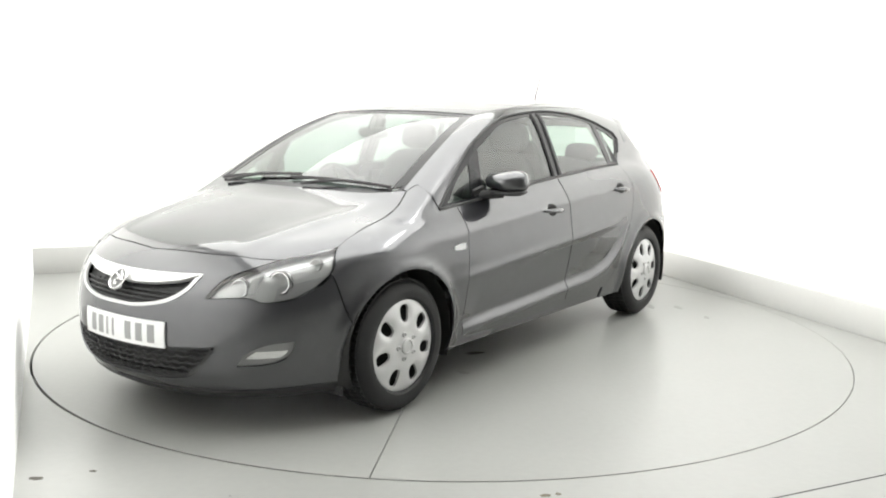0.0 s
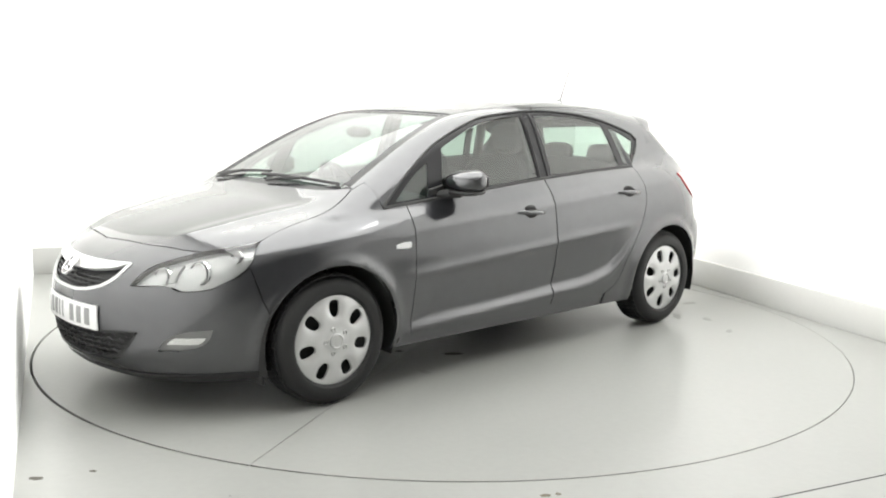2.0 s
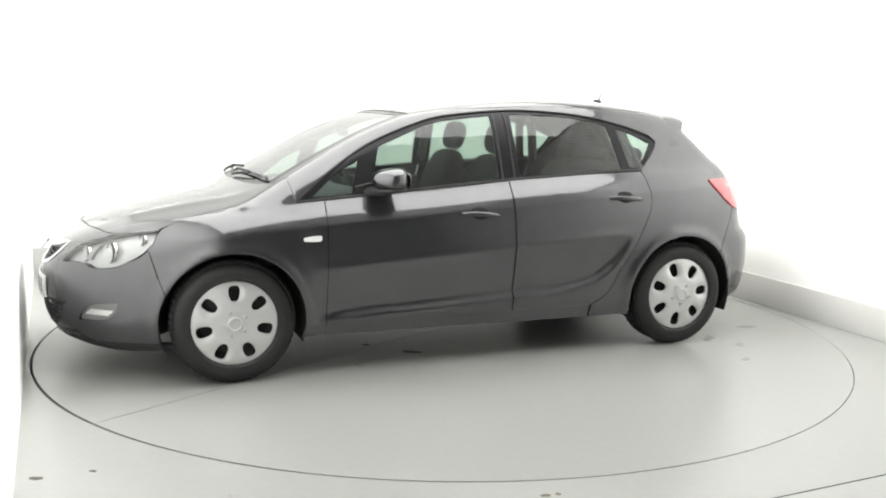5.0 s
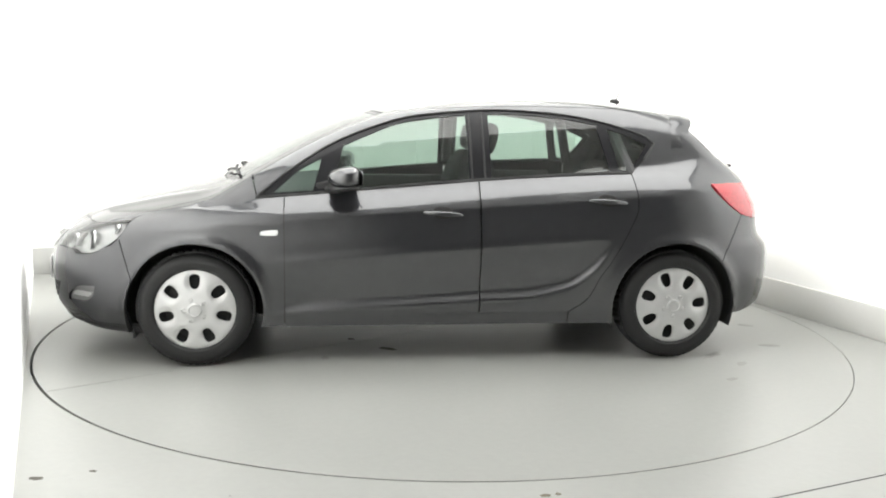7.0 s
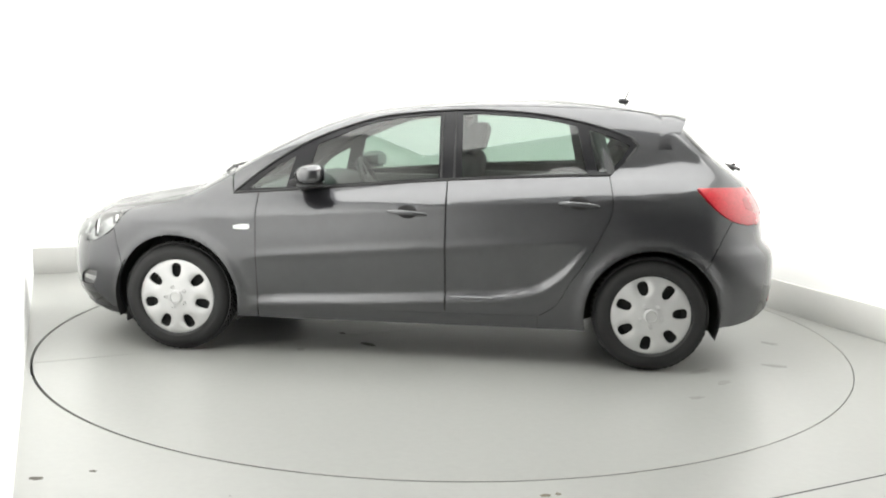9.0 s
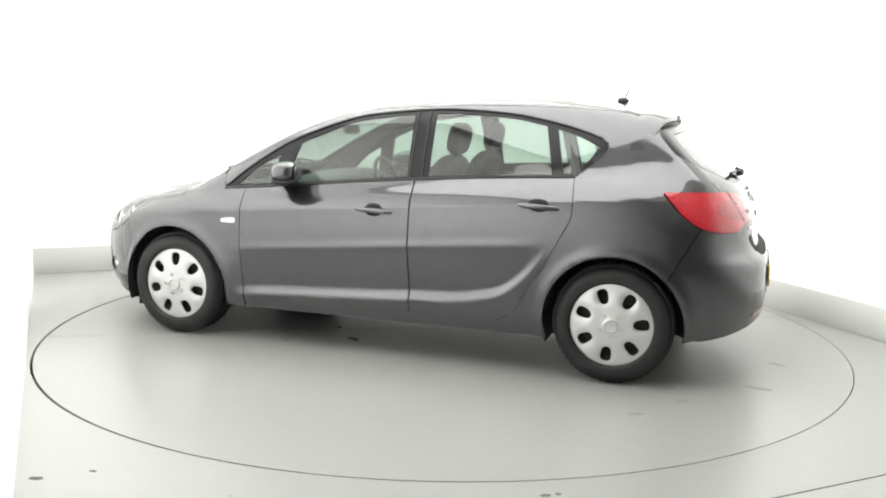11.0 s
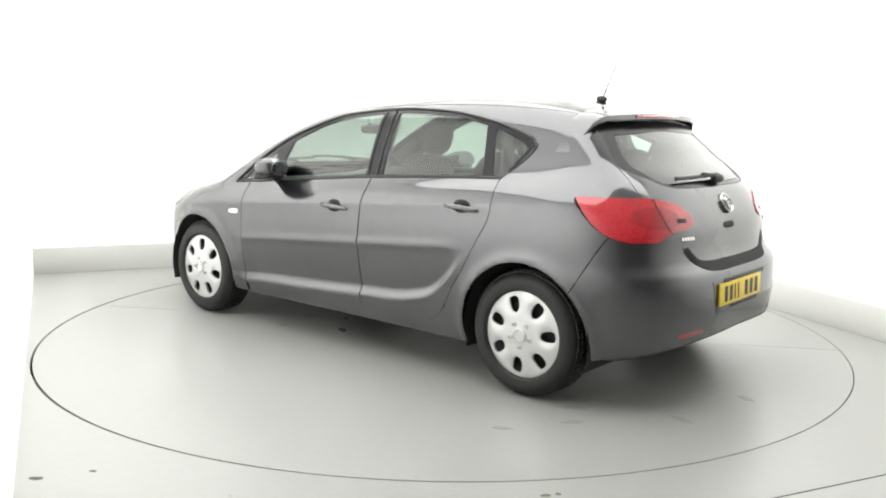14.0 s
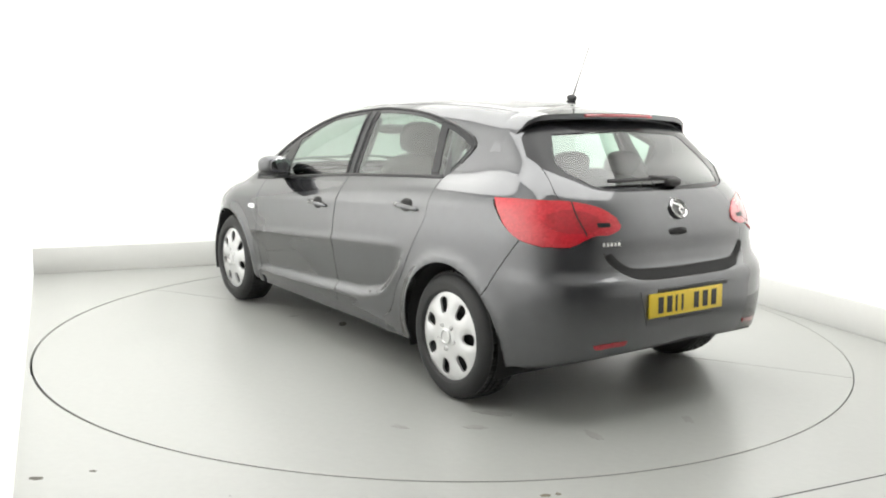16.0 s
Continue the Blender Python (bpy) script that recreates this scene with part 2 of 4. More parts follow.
def on_skin(q, mode):
    """Points of the skin from their plan: by side (x, z), top (x, y), front or rear (y, z), or the round plans of to_plan."""
    a, b = np.asarray(q, float).T
    o = np.zeros_like(a)
    if mode == "side":
        return cast(np.stack([a, o, b], 1), np.stack([o, o + 1, o], 1))
    if mode == "top":
        return cast(np.stack([a, b, o + CORE], 1), np.stack([o, o, o + 1], 1))
    if mode == "front":
        return cast(np.stack([o - 0.2, a, b], 1), np.stack([o + 1, o, o], 1))
    if mode == "rear":
        return cast(np.stack([o - 2.3, a, b], 1), np.stack([o - 1, o, o], 1))
    if mode == "roll":
        return cast(np.stack([a, o, o + CORE], 1), np.stack([o, np.cos(b / 0.8), np.sin(b / 0.8)], 1))
    if mode == "nose":
        return cast(np.stack([o + FRONT_AXIS, o, b], 1), np.stack([np.cos(a / 0.8), np.sin(a / 0.8), o], 1))
    return cast(np.stack([o + REAR_AXIS, o, b], 1), np.stack([-np.cos(a / 0.8), np.sin(a / 0.8), o], 1))


# ---- panels of the skin ----
def spline(pts, step=0.012):
    """A smooth open line through pts, finely cut."""
    p = np.array(pts, float)
    if len(p) == 2:
        n = max(int(np.linalg.norm(p[1] - p[0]) / step), 1)
        return p[0] + (p[1] - p[0]) * np.linspace(0, 1, n + 1)[:, None]
    q = np.vstack([2 * p[0] - p[1], p, 2 * p[-1] - p[-2]])
    out = []
    for i in range(1, len(q) - 2):
        n = max(int(np.linalg.norm(q[i + 1] - q[i]) / step), 1)
        u = np.linspace(0, 1, n, endpoint=False)[:, None]
        a, b, c, d = q[i - 1], q[i], q[i + 1], q[i + 2]
        out.append(0.5 * (2 * b + (c - a) * u + (2 * a - 5 * b + 4 * c - d) * u**2 + (3 * b - a - 3 * c + d) * u**3))
    return np.vstack(out + [p[-1:]])


def arc(cx, cz, r, a0, a1, n=9):
    return [(cx + r * math.cos(radians(a)), cz + r * math.sin(radians(a))) for a in np.linspace(a0, a1, n)]


def inside(q, loop):
    x, y = q[:, 0][:, None], q[:, 1][:, None]
    a, b = loop, np.roll(loop, -1, 0)
    cross = (a[:, 1] > y) != (b[:, 1] > y)
    slope = (b[:, 0] - a[:, 0]) / np.where(b[:, 1] == a[:, 1], 1e-9, b[:, 1] - a[:, 1])
    return (cross & (x < a[:, 0] + (y - a[:, 1]) * slope)).sum(1) % 2 == 1


def outline(segments, mode, symmetric=False):
    """The closed edge, in the plan of mode, of (view, points) runs laid end to end on the skin; symmetric: and its mirror image."""
    p = np.vstack([on_skin(spline(pts), view) for view, pts in segments])
    if symmetric:
        p = np.vstack([p, p[::-1] * (1, -1, 1)])
    q = to_plan(p, mode)
    keep = [0]
    for i in range(1, len(q)):
        if np.linalg.norm(q[i] - q[keep[-1]]) > 0.004:
            keep.append(i)
    q = q[keep]
    return q[:-1] if np.linalg.norm(q[0] - q[-1]) < 0.004 else q


def shrink(loop, by):
    """Draw a loop in by so much, or out."""
    d = np.roll(loop, -1, 0) - np.roll(loop, 1, 0)
    d /= np.linalg.norm(d, axis=1)[:, None] + 1e-9
    area = np.sum(loop[:, 0] * np.roll(loop[:, 1], -1) - np.roll(loop[:, 0], -1) * loop[:, 1])
    return loop + np.stack([-d[:, 1], d[:, 0]], 1) * by * (1 if area > 0 else -1)


def fill(loops, step):
    """Triangles over the first loop, less the others."""
    lo, hi = loops[0].min(0), loops[0].max(0)
    g = np.stack(np.meshgrid(np.arange(lo[0], hi[0], step), np.arange(lo[1], hi[1], step)), -1).reshape(-1, 2)
    g[:, 0] += (np.round((g[:, 1] - lo[1]) / step) % 2) * step / 2
    ok = inside(g, loops[0])
    for h in loops[1:]:
        ok &= ~inside(g, h)
    edge = np.vstack(loops)
    g = g[ok]
    near = np.array([np.min(np.sum((edge - p)**2, 1)) for p in g]) if len(g) else np.zeros(0)
    g = g[near > (0.45 * step)**2]
    verts = np.vstack([edge, g])
    lines, k = [], 0
    for h in loops:
        lines += [(k + i, k + (i + 1) % len(h)) for i in range(len(h))]
        k += len(h)
    v, _, f, *_ = delaunay_2d_cdt([Vector(p) for p in verts], lines, [], 0, 1e-6)
    v = np.array([(p.x, p.y) for p in v])
    f = np.array([t for t in f if len(t) == 3])
    c = v[f].mean(1)
    ok = inside(c, loops[0])
    for h in loops[1:]:
        ok &= ~inside(c, h)
    return v, f[ok]


def skin(name, edge, mode, mat, parent, holes=(), lift=0.0, gap=0.002, lip=0.012, step=0.03, label="", symmetric=False, mirror=False, shape=None):
    """A panel: the part of the car's skin within an outline, less its holes, lifted off it by so much, its rim turned in by lip."""
    loops = [shrink(edge if isinstance(edge, np.ndarray) else outline(edge, mode, symmetric), gap)]
    loops += [shrink(h if isinstance(h, np.ndarray) else outline(h, mode, symmetric), -gap) for h in holes]
    v, f = fill(loops, step)
    p = on_skin(v, mode)
    nrm = grad(p)
    p = p + nrm * (lift if shape is None else (lift + shape(p))[:, None])
    cross = np.cross(p[f[:, 1]] - p[f[:, 0]], p[f[:, 2]] - p[f[:, 0]])
    flip = np.sum(cross * nrm[f].mean(1), 1) < 0
    f[flip] = f[flip][:, ::-1]
    faces = [tuple(t) for t in f]
    if lip:
        count = {}
        for t in faces:
            for a, b in ((t[0], t[1]), (t[1], t[2]), (t[2], t[0])):
                count[(a, b)] = 1
        rim = [e for e in count if (e[1], e[0]) not in count]
        k = len(p)
        a, b = np.array([e[0] for e in rim]), np.array([e[1] for e in rim])
        out = np.cross(p[b] - p[a], nrm[a])
        out /= np.linalg.norm(out, axis=1)[:, None] + 1e-9
        ring = np.vstack([p[a], p[b], p[b] - nrm[b] * lip, p[a] - nrm[a] * lip])
        n = len(a)
        faces += [(k + i + 3 * n, k + i + 2 * n, k + i + n, k + i) for i in range(n)]
        p, nrm = np.vstack([p, ring]), np.vstack([nrm, out, out, out, out])
    ob = link(name, p, faces, mat, parent, label, nrm)
    if mirror:
        link(name, p * (1, -1, 1), [t[::-1] for t in faces], mat, parent, label, nrm * (1, -1, 1))
    return ob


# ---- the studio: a square room turned 24 degrees, with a turntable let into its floor ----
ROOM = Matrix.Rotation(radians(24.2), 4, "Z")
LEFT, RIGHT, BACK, FRONT_WALL, HIGH, DISC = -2.50, 2.57, 2.82, -8.2, 3.9, 2.463
LEAN = -3.8  # the east wall stands that many degrees off the square


def room_box(name, x0, x1, y0, y1, z0, z1, mat, label, bevel=0.0):
    bm = bmesh.new()
    block(bm, pose((x0 + x1) / 2, (y0 + y1) / 2, (z0 + z1) / 2), x1 - x0, y1 - y0, z1 - z0, bevel)
    ob = part(name, bm, mat)
    ob.matrix_world = ROOM if x0 < RIGHT - 0.1 else ROOM @ Matrix.Translation((RIGHT, 0, 0)) @ pose(0, 0, 0, 0, 0, LEAN) @ Matrix.Translation((-RIGHT, 0, 0))
    return tagged(ob, label, "wall", kind="structure")


def build_floor():
    bm = bmesh.new()
    n = 160
    corner = [(LEFT - 0.1, FRONT_WALL - 0.1), (RIGHT + 0.3, FRONT_WALL - 0.1), (RIGHT + 0.3, BACK + 0.1), (LEFT - 0.1, BACK + 0.1)]
    inv = ROOM.inverted()
    ring = [Vector((2.474 * math.cos(k * 2 * math.pi / n) - 0.005, 2.474 * math.sin(k * 2 * math.pi / n), 0)) for k in range(n)]
    outer = [bm.verts.new(ROOM @ Vector((*c, 0))) for c in corner]
    inner = [bm.verts.new(v) for v in ring]
    edges = [bm.edges.new((inner[k], inner[(k + 1) % n])) for k in range(n)] + [bm.edges.new((outer[k], outer[(k + 1) % 4])) for k in range(4)]
    bmesh.ops.triangle_fill(bm, use_beauty=True, edges=edges)
    bmesh.ops.delete(bm, geom=[f for f in bm.faces if f.calc_center_median().length < 2.46 and all(v.co.length < 2.48 for v in f.verts)], context="FACES")
    low = [bm.verts.new(v - Vector((0, 0, 0.12))) for v in ring]
    for k in range(n):
        bm.faces.new((inner[k], inner[(k + 1) % n], low[(k + 1) % n], low[k]))
    tagged(part("floor", bm, FLOOR), "pale grey painted studio floor, scuffed", "floor", kind="structure")
    bm = bmesh.new()
    lathe(bm, [(2.6, -0.12), (2.6, -0.16)], pose(0, 0, 0), n, False)
    bm.faces.new([bm.verts.new((2.6 * math.cos(a), 2.6 * math.sin(a), -0.12)) for a in np.arange(n) * 2 * math.pi / n])
    tagged(part("turntable_pit", bm, PIT), "dark pit under the turntable", "pit", kind="structure")


def build_room():
    t = 0.2
    room_box("wall_west", LEFT - t, LEFT, FRONT_WALL, BACK + t, -0.1, HIGH, WALL, "plain white painted studio wall")
    room_box("wall_east", RIGHT, RIGHT + t, FRONT_WALL - 0.6, BACK + t, -0.1, HIGH, WALL, "plain white painted studio wall")
    room_box("wall_north", LEFT, RIGHT + 0.3, BACK, BACK + t, -0.1, HIGH, WALL, "plain white painted studio wall")
    # added, never in view: stands in for the dim open side the paint reflects
    room_box("wall_south", LEFT, RIGHT - 0.2, FRONT_WALL - t, FRONT_WALL, -0.1, HIGH, DIM_SIDE, "unseen mid grey wall added behind the camera to keep reflections dim")
    room_box("ceiling", LEFT - t, RIGHT + t, FRONT_WALL - t, BACK + t, HIGH, HIGH + 0.1, WALL, "white studio ceiling")
    room_box("baseboard", LEFT, RIGHT + 0.18, BACK - 0.02, BACK, 0, 0.22, BAND, "pale grey skirting along the white wall", 0.006)
    room_box("baseboard", RIGHT - 0.02, RIGHT, FRONT_WALL, BACK - 0.02, 0, 0.22, BAND, "pale grey skirting along the white wall", 0.006)


def build_turntable():
    """The disc: two half plates with a seam, its rim turned down."""
    table = tagged(new("turntable"), "round pale grey turntable flush with the floor", "turntable")
    n = 80
    for side in (0, 1):
        bm = bmesh.new()
        a = [math.pi * side + math.pi * k / n for k in range(n + 1)]
        shift = 0.0022 * (1 if side == 0 else -1)
        top = [bm.verts.new((DISC * math.cos(k), DISC * math.sin(k) + shift, 0)) for k in a]
        low = [bm.verts.new((DISC * math.cos(k), DISC * math.sin(k) + shift, -0.1)) for k in a]
        bm.faces.new(top)
        bm.faces.new(low)
        for k in range(n + 1):
            j = (k + 1) % (n + 1)
            bm.faces.new((top[k], top[j], low[j], low[k]))
        part("plate", bm, FLOOR, table, smooth=30)
    rng = random.Random(9)
    for x, y, size, long, turn, mat in ((-0.9, 1.65, 0.03, 2.5, 20, SCUFF), (-1.40, 1.50, 0.035, 2.2, 140, SCUFF), (-0.91, 1.44, 0.04, 3.0, 10, SCUFF), (-0.6, 1.80, 0.025, 2.0, 0, SCUFF), (-1.75, 1.10, 0.03, 2.0, 120, SCUFF), (0.613, 0.26, 0.035, 2.2, 115, DIRT), (0.68, -0.05, 0.02, 1.6, 100, DIRT), (1.02, 0.23, 0.03, 1.8, 60, SCUFF)):
        bm = bmesh.new()
        m = pose(x, y, 0, 0, 0, turn)
        ring = []
        for k in range(18):
            q = size * rng.uniform(0.5, 1.0)
            ring.append(bm.verts.new(m @ Vector((q * long * math.cos(k * 0.349), q * math.sin(k * 0.349), 0.0012))))
        face = bm.faces.new(ring)
        bmesh.ops.extrude_face_region(bm, geom=[face])
        for v in ring:
            v.co.z = -0.001
        part("scuff_mark", bm, mat, table, "faint dirty scuff on the plate")
    return table


def build_floor_marks():
    """Joints in the floor boards and a few chips and stains."""
    for x, y, w, d, turn in ((1.1, -2.845, 3.0, 0.006, 0), (-1.491, -2.46, 0.004, 0.16, 0)):
        bm = bmesh.new()
        block(bm, pose(x, y, -0.0005), w, d, 0.003)
        ob = part("floor_joint", bm, PIT)
        ob.matrix_world = ROOM
        tagged(ob, "dark joint between floor boards", "joint", kind="structure")
    rng = random.Random(4)
    for x, y, size, long in ((-1.527, -2.508, 0.022, 1.6), (0.389, -2.575, 0.014, 1.8), (0.44, -2.56, 0.012, 1.2), (-1.346, -2.431, 0.012, 1.5)):
        bm = bmesh.new()
        ring = []
        for k in range(14):
            q = size * rng.uniform(0.55, 1.0)
            ring.append(bm.verts.new((x + q * long * math.cos(k * 0.449), y + q * math.sin(k * 0.449), 0.0015)))
        face = bm.faces.new(ring)
        bmesh.ops.extrude_face_region(bm, geom=[face])
        for v in ring:
            v.co.z = -0.001
        tagged(part("floor_chip", bm, DIRT if x < 0 else STAIN), "small dark chip in the floor paint", "floor mark", kind="structure")


build_floor()
build_floor_marks()
build_room()
turntable = build_turntable()


# ---- the car ----
CAR_SHIFT = (1.462, -0.022, 0.0)
car = tagged(new("hatchback_car"), "dark grey metallic five-door hatchback parked on the turntable", "car")
AXLES = (0.0, -2.685)
ARCH_R, HUB_Z = 0.362, 0.32

BELT = [(-0.33, 0.922), (-0.65, 0.947), (-1.08, 0.985), (-1.548, 1.023), (-2.04, 1.052), (-2.44, 1.068)]
WINDOW_TOP = [(-0.33, 0.93), (-0.52, 1.082), (-0.77, 1.235), (-1.09, 1.352), (-1.31, 1.39), (-1.57, 1.412), (-1.75, 1.415), (-2.06, 1.395), (-2.335, 1.345), (-2.56, 1.275)]
WINDOW_TIP = [(-2.56, 1.275), (-2.595, 1.235), (-2.53, 1.15), (-2.44, 1.068)]
REAR_DOOR_EDGE = [(-2.44, 1.068), (-2.455, 0.89), (-2.41, 0.776), (-2.31, 0.591), (-2.244, 0.494), (-2.17, 0.36), (-2.07, 0.288)]
HOOD_FRONT = [(0.722, 0.0), (0.705, 0.15), (0.672, 0.35), (0.612, 0.515), (0.577, 0.583), (0.538, 0.636)]
HOOD_SIDE = [(0.538, 0.636), (0.43, 0.708), (0.322, 0.752), (0.089, 0.728), (-0.12, 0.718), (-0.24, 0.685)]
HOOD_REAR = [(-0.24, 0.685), (-0.15, 0.5), (-0.10, 0.25), (-0.085, 0.0)]
SCREEN_SIDE = [(-0.24, 0.66), (-0.6, 0.61), (-1.03, 0.53)]
SCREEN_TOP = [(-1.03, 0.53), (-0.985, 0.3), (-0.965, 0.0)]
ROOF_SIDE = [(-1.03, 0.53), (-1.6, 0.565), (-2.3, 0.545), (-2.84, 0.50)]
LAMP_TOP = [(0.459, 0.613), (0.50, 0.69), (0.557, 0.726), (0.639, 0.765), (0.755, 0.802)]
LAMP_LOW = [(0.755, 0.802), (0.795, 0.727), (0.781, 0.662), (0.73, 0.61), (0.65, 0.598), (0.60, 0.618), (0.459, 0.613)]
GRILLE = [("front", [(0.0, 0.690), (0.2, 0.693), (0.40, 0.700)]), ("front", [(0.40, 0.700), (0.375, 0.639), (0.292, 0.588), (0.145, 0.56), (0.0, 0.556)])]
INTAKE = [("front", [(0.0, 0.392), (0.276, 0.399), (0.51, 0.41)]), ("front", [(0.51, 0.41), (0.445, 0.322), (0.365, 0.268), (0.18, 0.252), (0.0, 0.248)])]
FOG = [("front", [(0.735, 0.425), (0.716, 0.368), (0.67, 0.333), (0.571, 0.326)]), ("front", [(0.571, 0.326), (0.605, 0.378), (0.662, 0.414), (0.735, 0.425)])]
TAIL_LAMP = [("side", [(-2.905, 1.013), (-3.02, 1.016)]), ("rear", [(0.703, 1.016), (0.60, 1.012), (0.48, 0.985), (0.41, 0.94)]), ("rear", [(0.41, 0.94), (0.40, 0.895), (0.47, 0.865), (0.545, 0.862), (0.65, 0.815)]),
             ("side", [(-3.19, 0.815), (-3.10, 0.84), (-3.01, 0.90), (-2.905, 1.013)])]
GATE_TOP = [(0.0, 1.05), (0.40, 1.056), (0.53, 1.105), (0.615, 1.15)]
GATE_SIDE = [(0.615, 1.15), (0.640, 1.05), (0.634, 1.0), (0.62, 0.96), (0.57, 0.87), (0.485, 0.77), (0.41, 0.71)]
GATE_LOW = [(0.41, 0.71), (0.3, 0.688), (0.0, 0.682)]
GLASS_TOP = [(0.0, 1.397), (0.40, 1.380), (0.56, 1.335), (0.625, 1.265)]


def kids(name):
    """The car's own parts of that name, its left one first."""
    return [o for o in car.children if o.name.split(".")[0] == name]


def build_skin():
    fender_arch = arc(0, HUB_Z, ARCH_R, 197, 25, 14)
    bumper_arch = arc(0, HUB_Z, ARCH_R, 25, -19, 6)
    quarter_arch = arc(-2.685, HUB_Z, ARCH_R, -17, 137, 13)
    rear_arch = arc(-2.685, HUB_Z, ARCH_R, 137, 192, 6)
    skin("bonnet", [("top", HOOD_FRONT), ("top", HOOD_SIDE), ("top", HOOD_REAR)], "roll", PAINT, car, symmetric=True, step=0.022)
    lamp = [("front", LAMP_TOP), ("front", LAMP_LOW)]
    wing_front = [(0.33, 0.473), (0.36, 0.56), (0.40, 0.70)]
    skin("front_bumper", [("top", HOOD_FRONT), ("front", [(0.636, 0.763), (0.557, 0.726), (0.50, 0.69), (0.459, 0.613)]), ("front", LAMP_LOW[::-1][:5]), ("front", [(0.73, 0.61), (0.785, 0.66)]), ("side", wing_front[::-1]), ("side", bumper_arch),
                          ("front", [(0.79, 0.19), (0.58, 0.195), (0.332, 0.197), (0.0, 0.205)])], "nose", PAINT, car, [np.vstack([outline(GRILLE, "nose", True)]), outline(INTAKE, "nose", True), outline(FOG, "nose"), outline(FOG, "nose") * (-1, 1)], symmetric=True, step=0.025)
    skin("front_wing", [("top", HOOD_SIDE[2:]), ("top", [(-0.24, 0.685), (-0.3, 0.70)]), ("side", [(-0.33, 0.922), (-0.476, 0.935)]), ("side", [(-0.476, 0.935), (-0.478, 0.6), (-0.474, 0.215)]), ("side", fender_arch), ("side", wing_front), ("front", LAMP_LOW[:3][::-1])],
         "roll", PAINT, car, mirror=True, step=0.025)
    fd = [(-0.478, 0.935)] + BELT[1:3] + [(-1.546, 1.023)]
    skin("front_door", [("side", fd), ("side", [(-1.546, 1.023), (-1.55, 0.6), (-1.552, 0.285)]), ("side", [(-1.552, 0.285), (-0.476, 0.272)]), ("side", [(-0.476, 0.272), (-0.478, 0.6), (-0.478, 0.935)])], "roll", PAINT, car, mirror=True, step=0.0125)
    skin("rear_door", [("side", [(-1.55, 1.023), (-2.04, 1.052), (-2.44, 1.068)]), ("side", REAR_DOOR_EDGE), ("side", [(-2.07, 0.288), (-1.556, 0.285)]), ("side", [(-1.556, 0.285), (-1.554, 0.6), (-1.55, 1.023)])], "roll", PAINT, car, mirror=True, step=0.0125)
    skin("sill", [("side", [(-0.474, 0.27), (-1.55, 0.283), (-2.07, 0.286)]), ("side", [(-2.07, 0.286), (-2.07, 0.205)]), ("side", [(-2.07, 0.205), (-0.474, 0.205)])], "roll", PAINT, car, mirror=True, step=0.03, lift=-0.009)
    skin("side_frame", [("side", WINDOW_TOP), ("side", WINDOW_TIP), ("side", REAR_DOOR_EDGE), ("side", [(-2.07, 0.21), (-2.33, 0.21)]), ("side", quarter_arch), ("side", [(-2.96, 0.58), (-3.06, 0.77), (-3.10, 0.84)]), ("side", [(-3.10, 0.84), (-3.01, 0.90), (-2.907, 1.008), (-3.02, 1.003)]),
                        ("rear", [(0.703, 1.003), (0.636, 1.003)]), ("rear", [(0.639, 1.05), (0.617, 1.15), (0.635, 1.2)]), ("top", [(-2.86, 0.60), (-2.84, 0.50)]), ("top", ROOF_SIDE[::-1]), ("top", SCREEN_SIDE[::-1]), ("top", [(-0.24, 0.685), (-0.3, 0.70)])], "roll", PAINT, car, mirror=True, step=0.025)
    skin("roof", [("top", SCREEN_TOP[::-1]), ("top", ROOF_SIDE), ("top", [(-2.84, 0.50), (-2.88, 0.0)])], "roll", PAINT, car, symmetric=True)
    gate = skin("tailgate", [("rear", GATE_TOP), ("rear", GATE_SIDE), ("rear", GATE_LOW)], "tail", PAINT, car, symmetric=True, step=0.025)
    skin("rear_bumper", [("rear", GATE_LOW[::-1]), ("rear", [(0.41, 0.71), (0.485, 0.77), (0.55, 0.855), (0.65, 0.815)]), ("side", [(-3.19, 0.815), (-3.10, 0.84)]), ("side", [(-3.10, 0.84), (-3.06, 0.77), (-2.96, 0.58)]), ("side", rear_arch), ("rear", [(0.80, 0.255), (0.63, 0.315), (0.416, 0.345), (0.0, 0.36)])],
         "tail", PAINT, car, symmetric=True, step=0.025)
    # black surround of the side windows, and the panes in it
    quarter_f = [("side", [(-0.42, 0.952), (-0.63, 0.966)]), ("side", [(-0.63, 0.966), (-0.675, 1.135)]), ("side", [(-0.675, 1.135), (-0.55, 1.065), (-0.42, 0.952)])]
    door_f = [("side", [(-0.73, 0.972), (-1.1, 1.004), (-1.495, 1.038)]), ("side", [(-1.495, 1.038), (-1.485, 1.386)]), ("side", [(-1.485, 1.386), (-1.31, 1.368), (-1.09, 1.328), (-0.8, 1.208)]), ("side", [(-0.8, 1.208), (-0.73, 0.972)])]
    door_r = [("side", [(-1.625, 1.046), (-2.0, 1.066), (-2.315, 1.08)]), ("side", [(-2.315, 1.08), (-2.255, 1.335)]), ("side", [(-2.255, 1.335), (-2.06, 1.373), (-1.75, 1.394), (-1.615, 1.393)]), ("side", [(-1.615, 1.393), (-1.625, 1.046)])]
    quarter_r = [("side", [(-2.375, 1.092), (-2.43, 1.092), (-2.50, 1.16), (-2.55, 1.232)]), ("side", [(-2.55, 1.232), (-2.43, 1.285), (-2.32, 1.318)]), ("side", [(-2.32, 1.318), (-2.375, 1.092)])]
    panes = [quarter_f, door_f, door_r, quarter_r]
    loops = [outline(p, "roll") for p in panes]
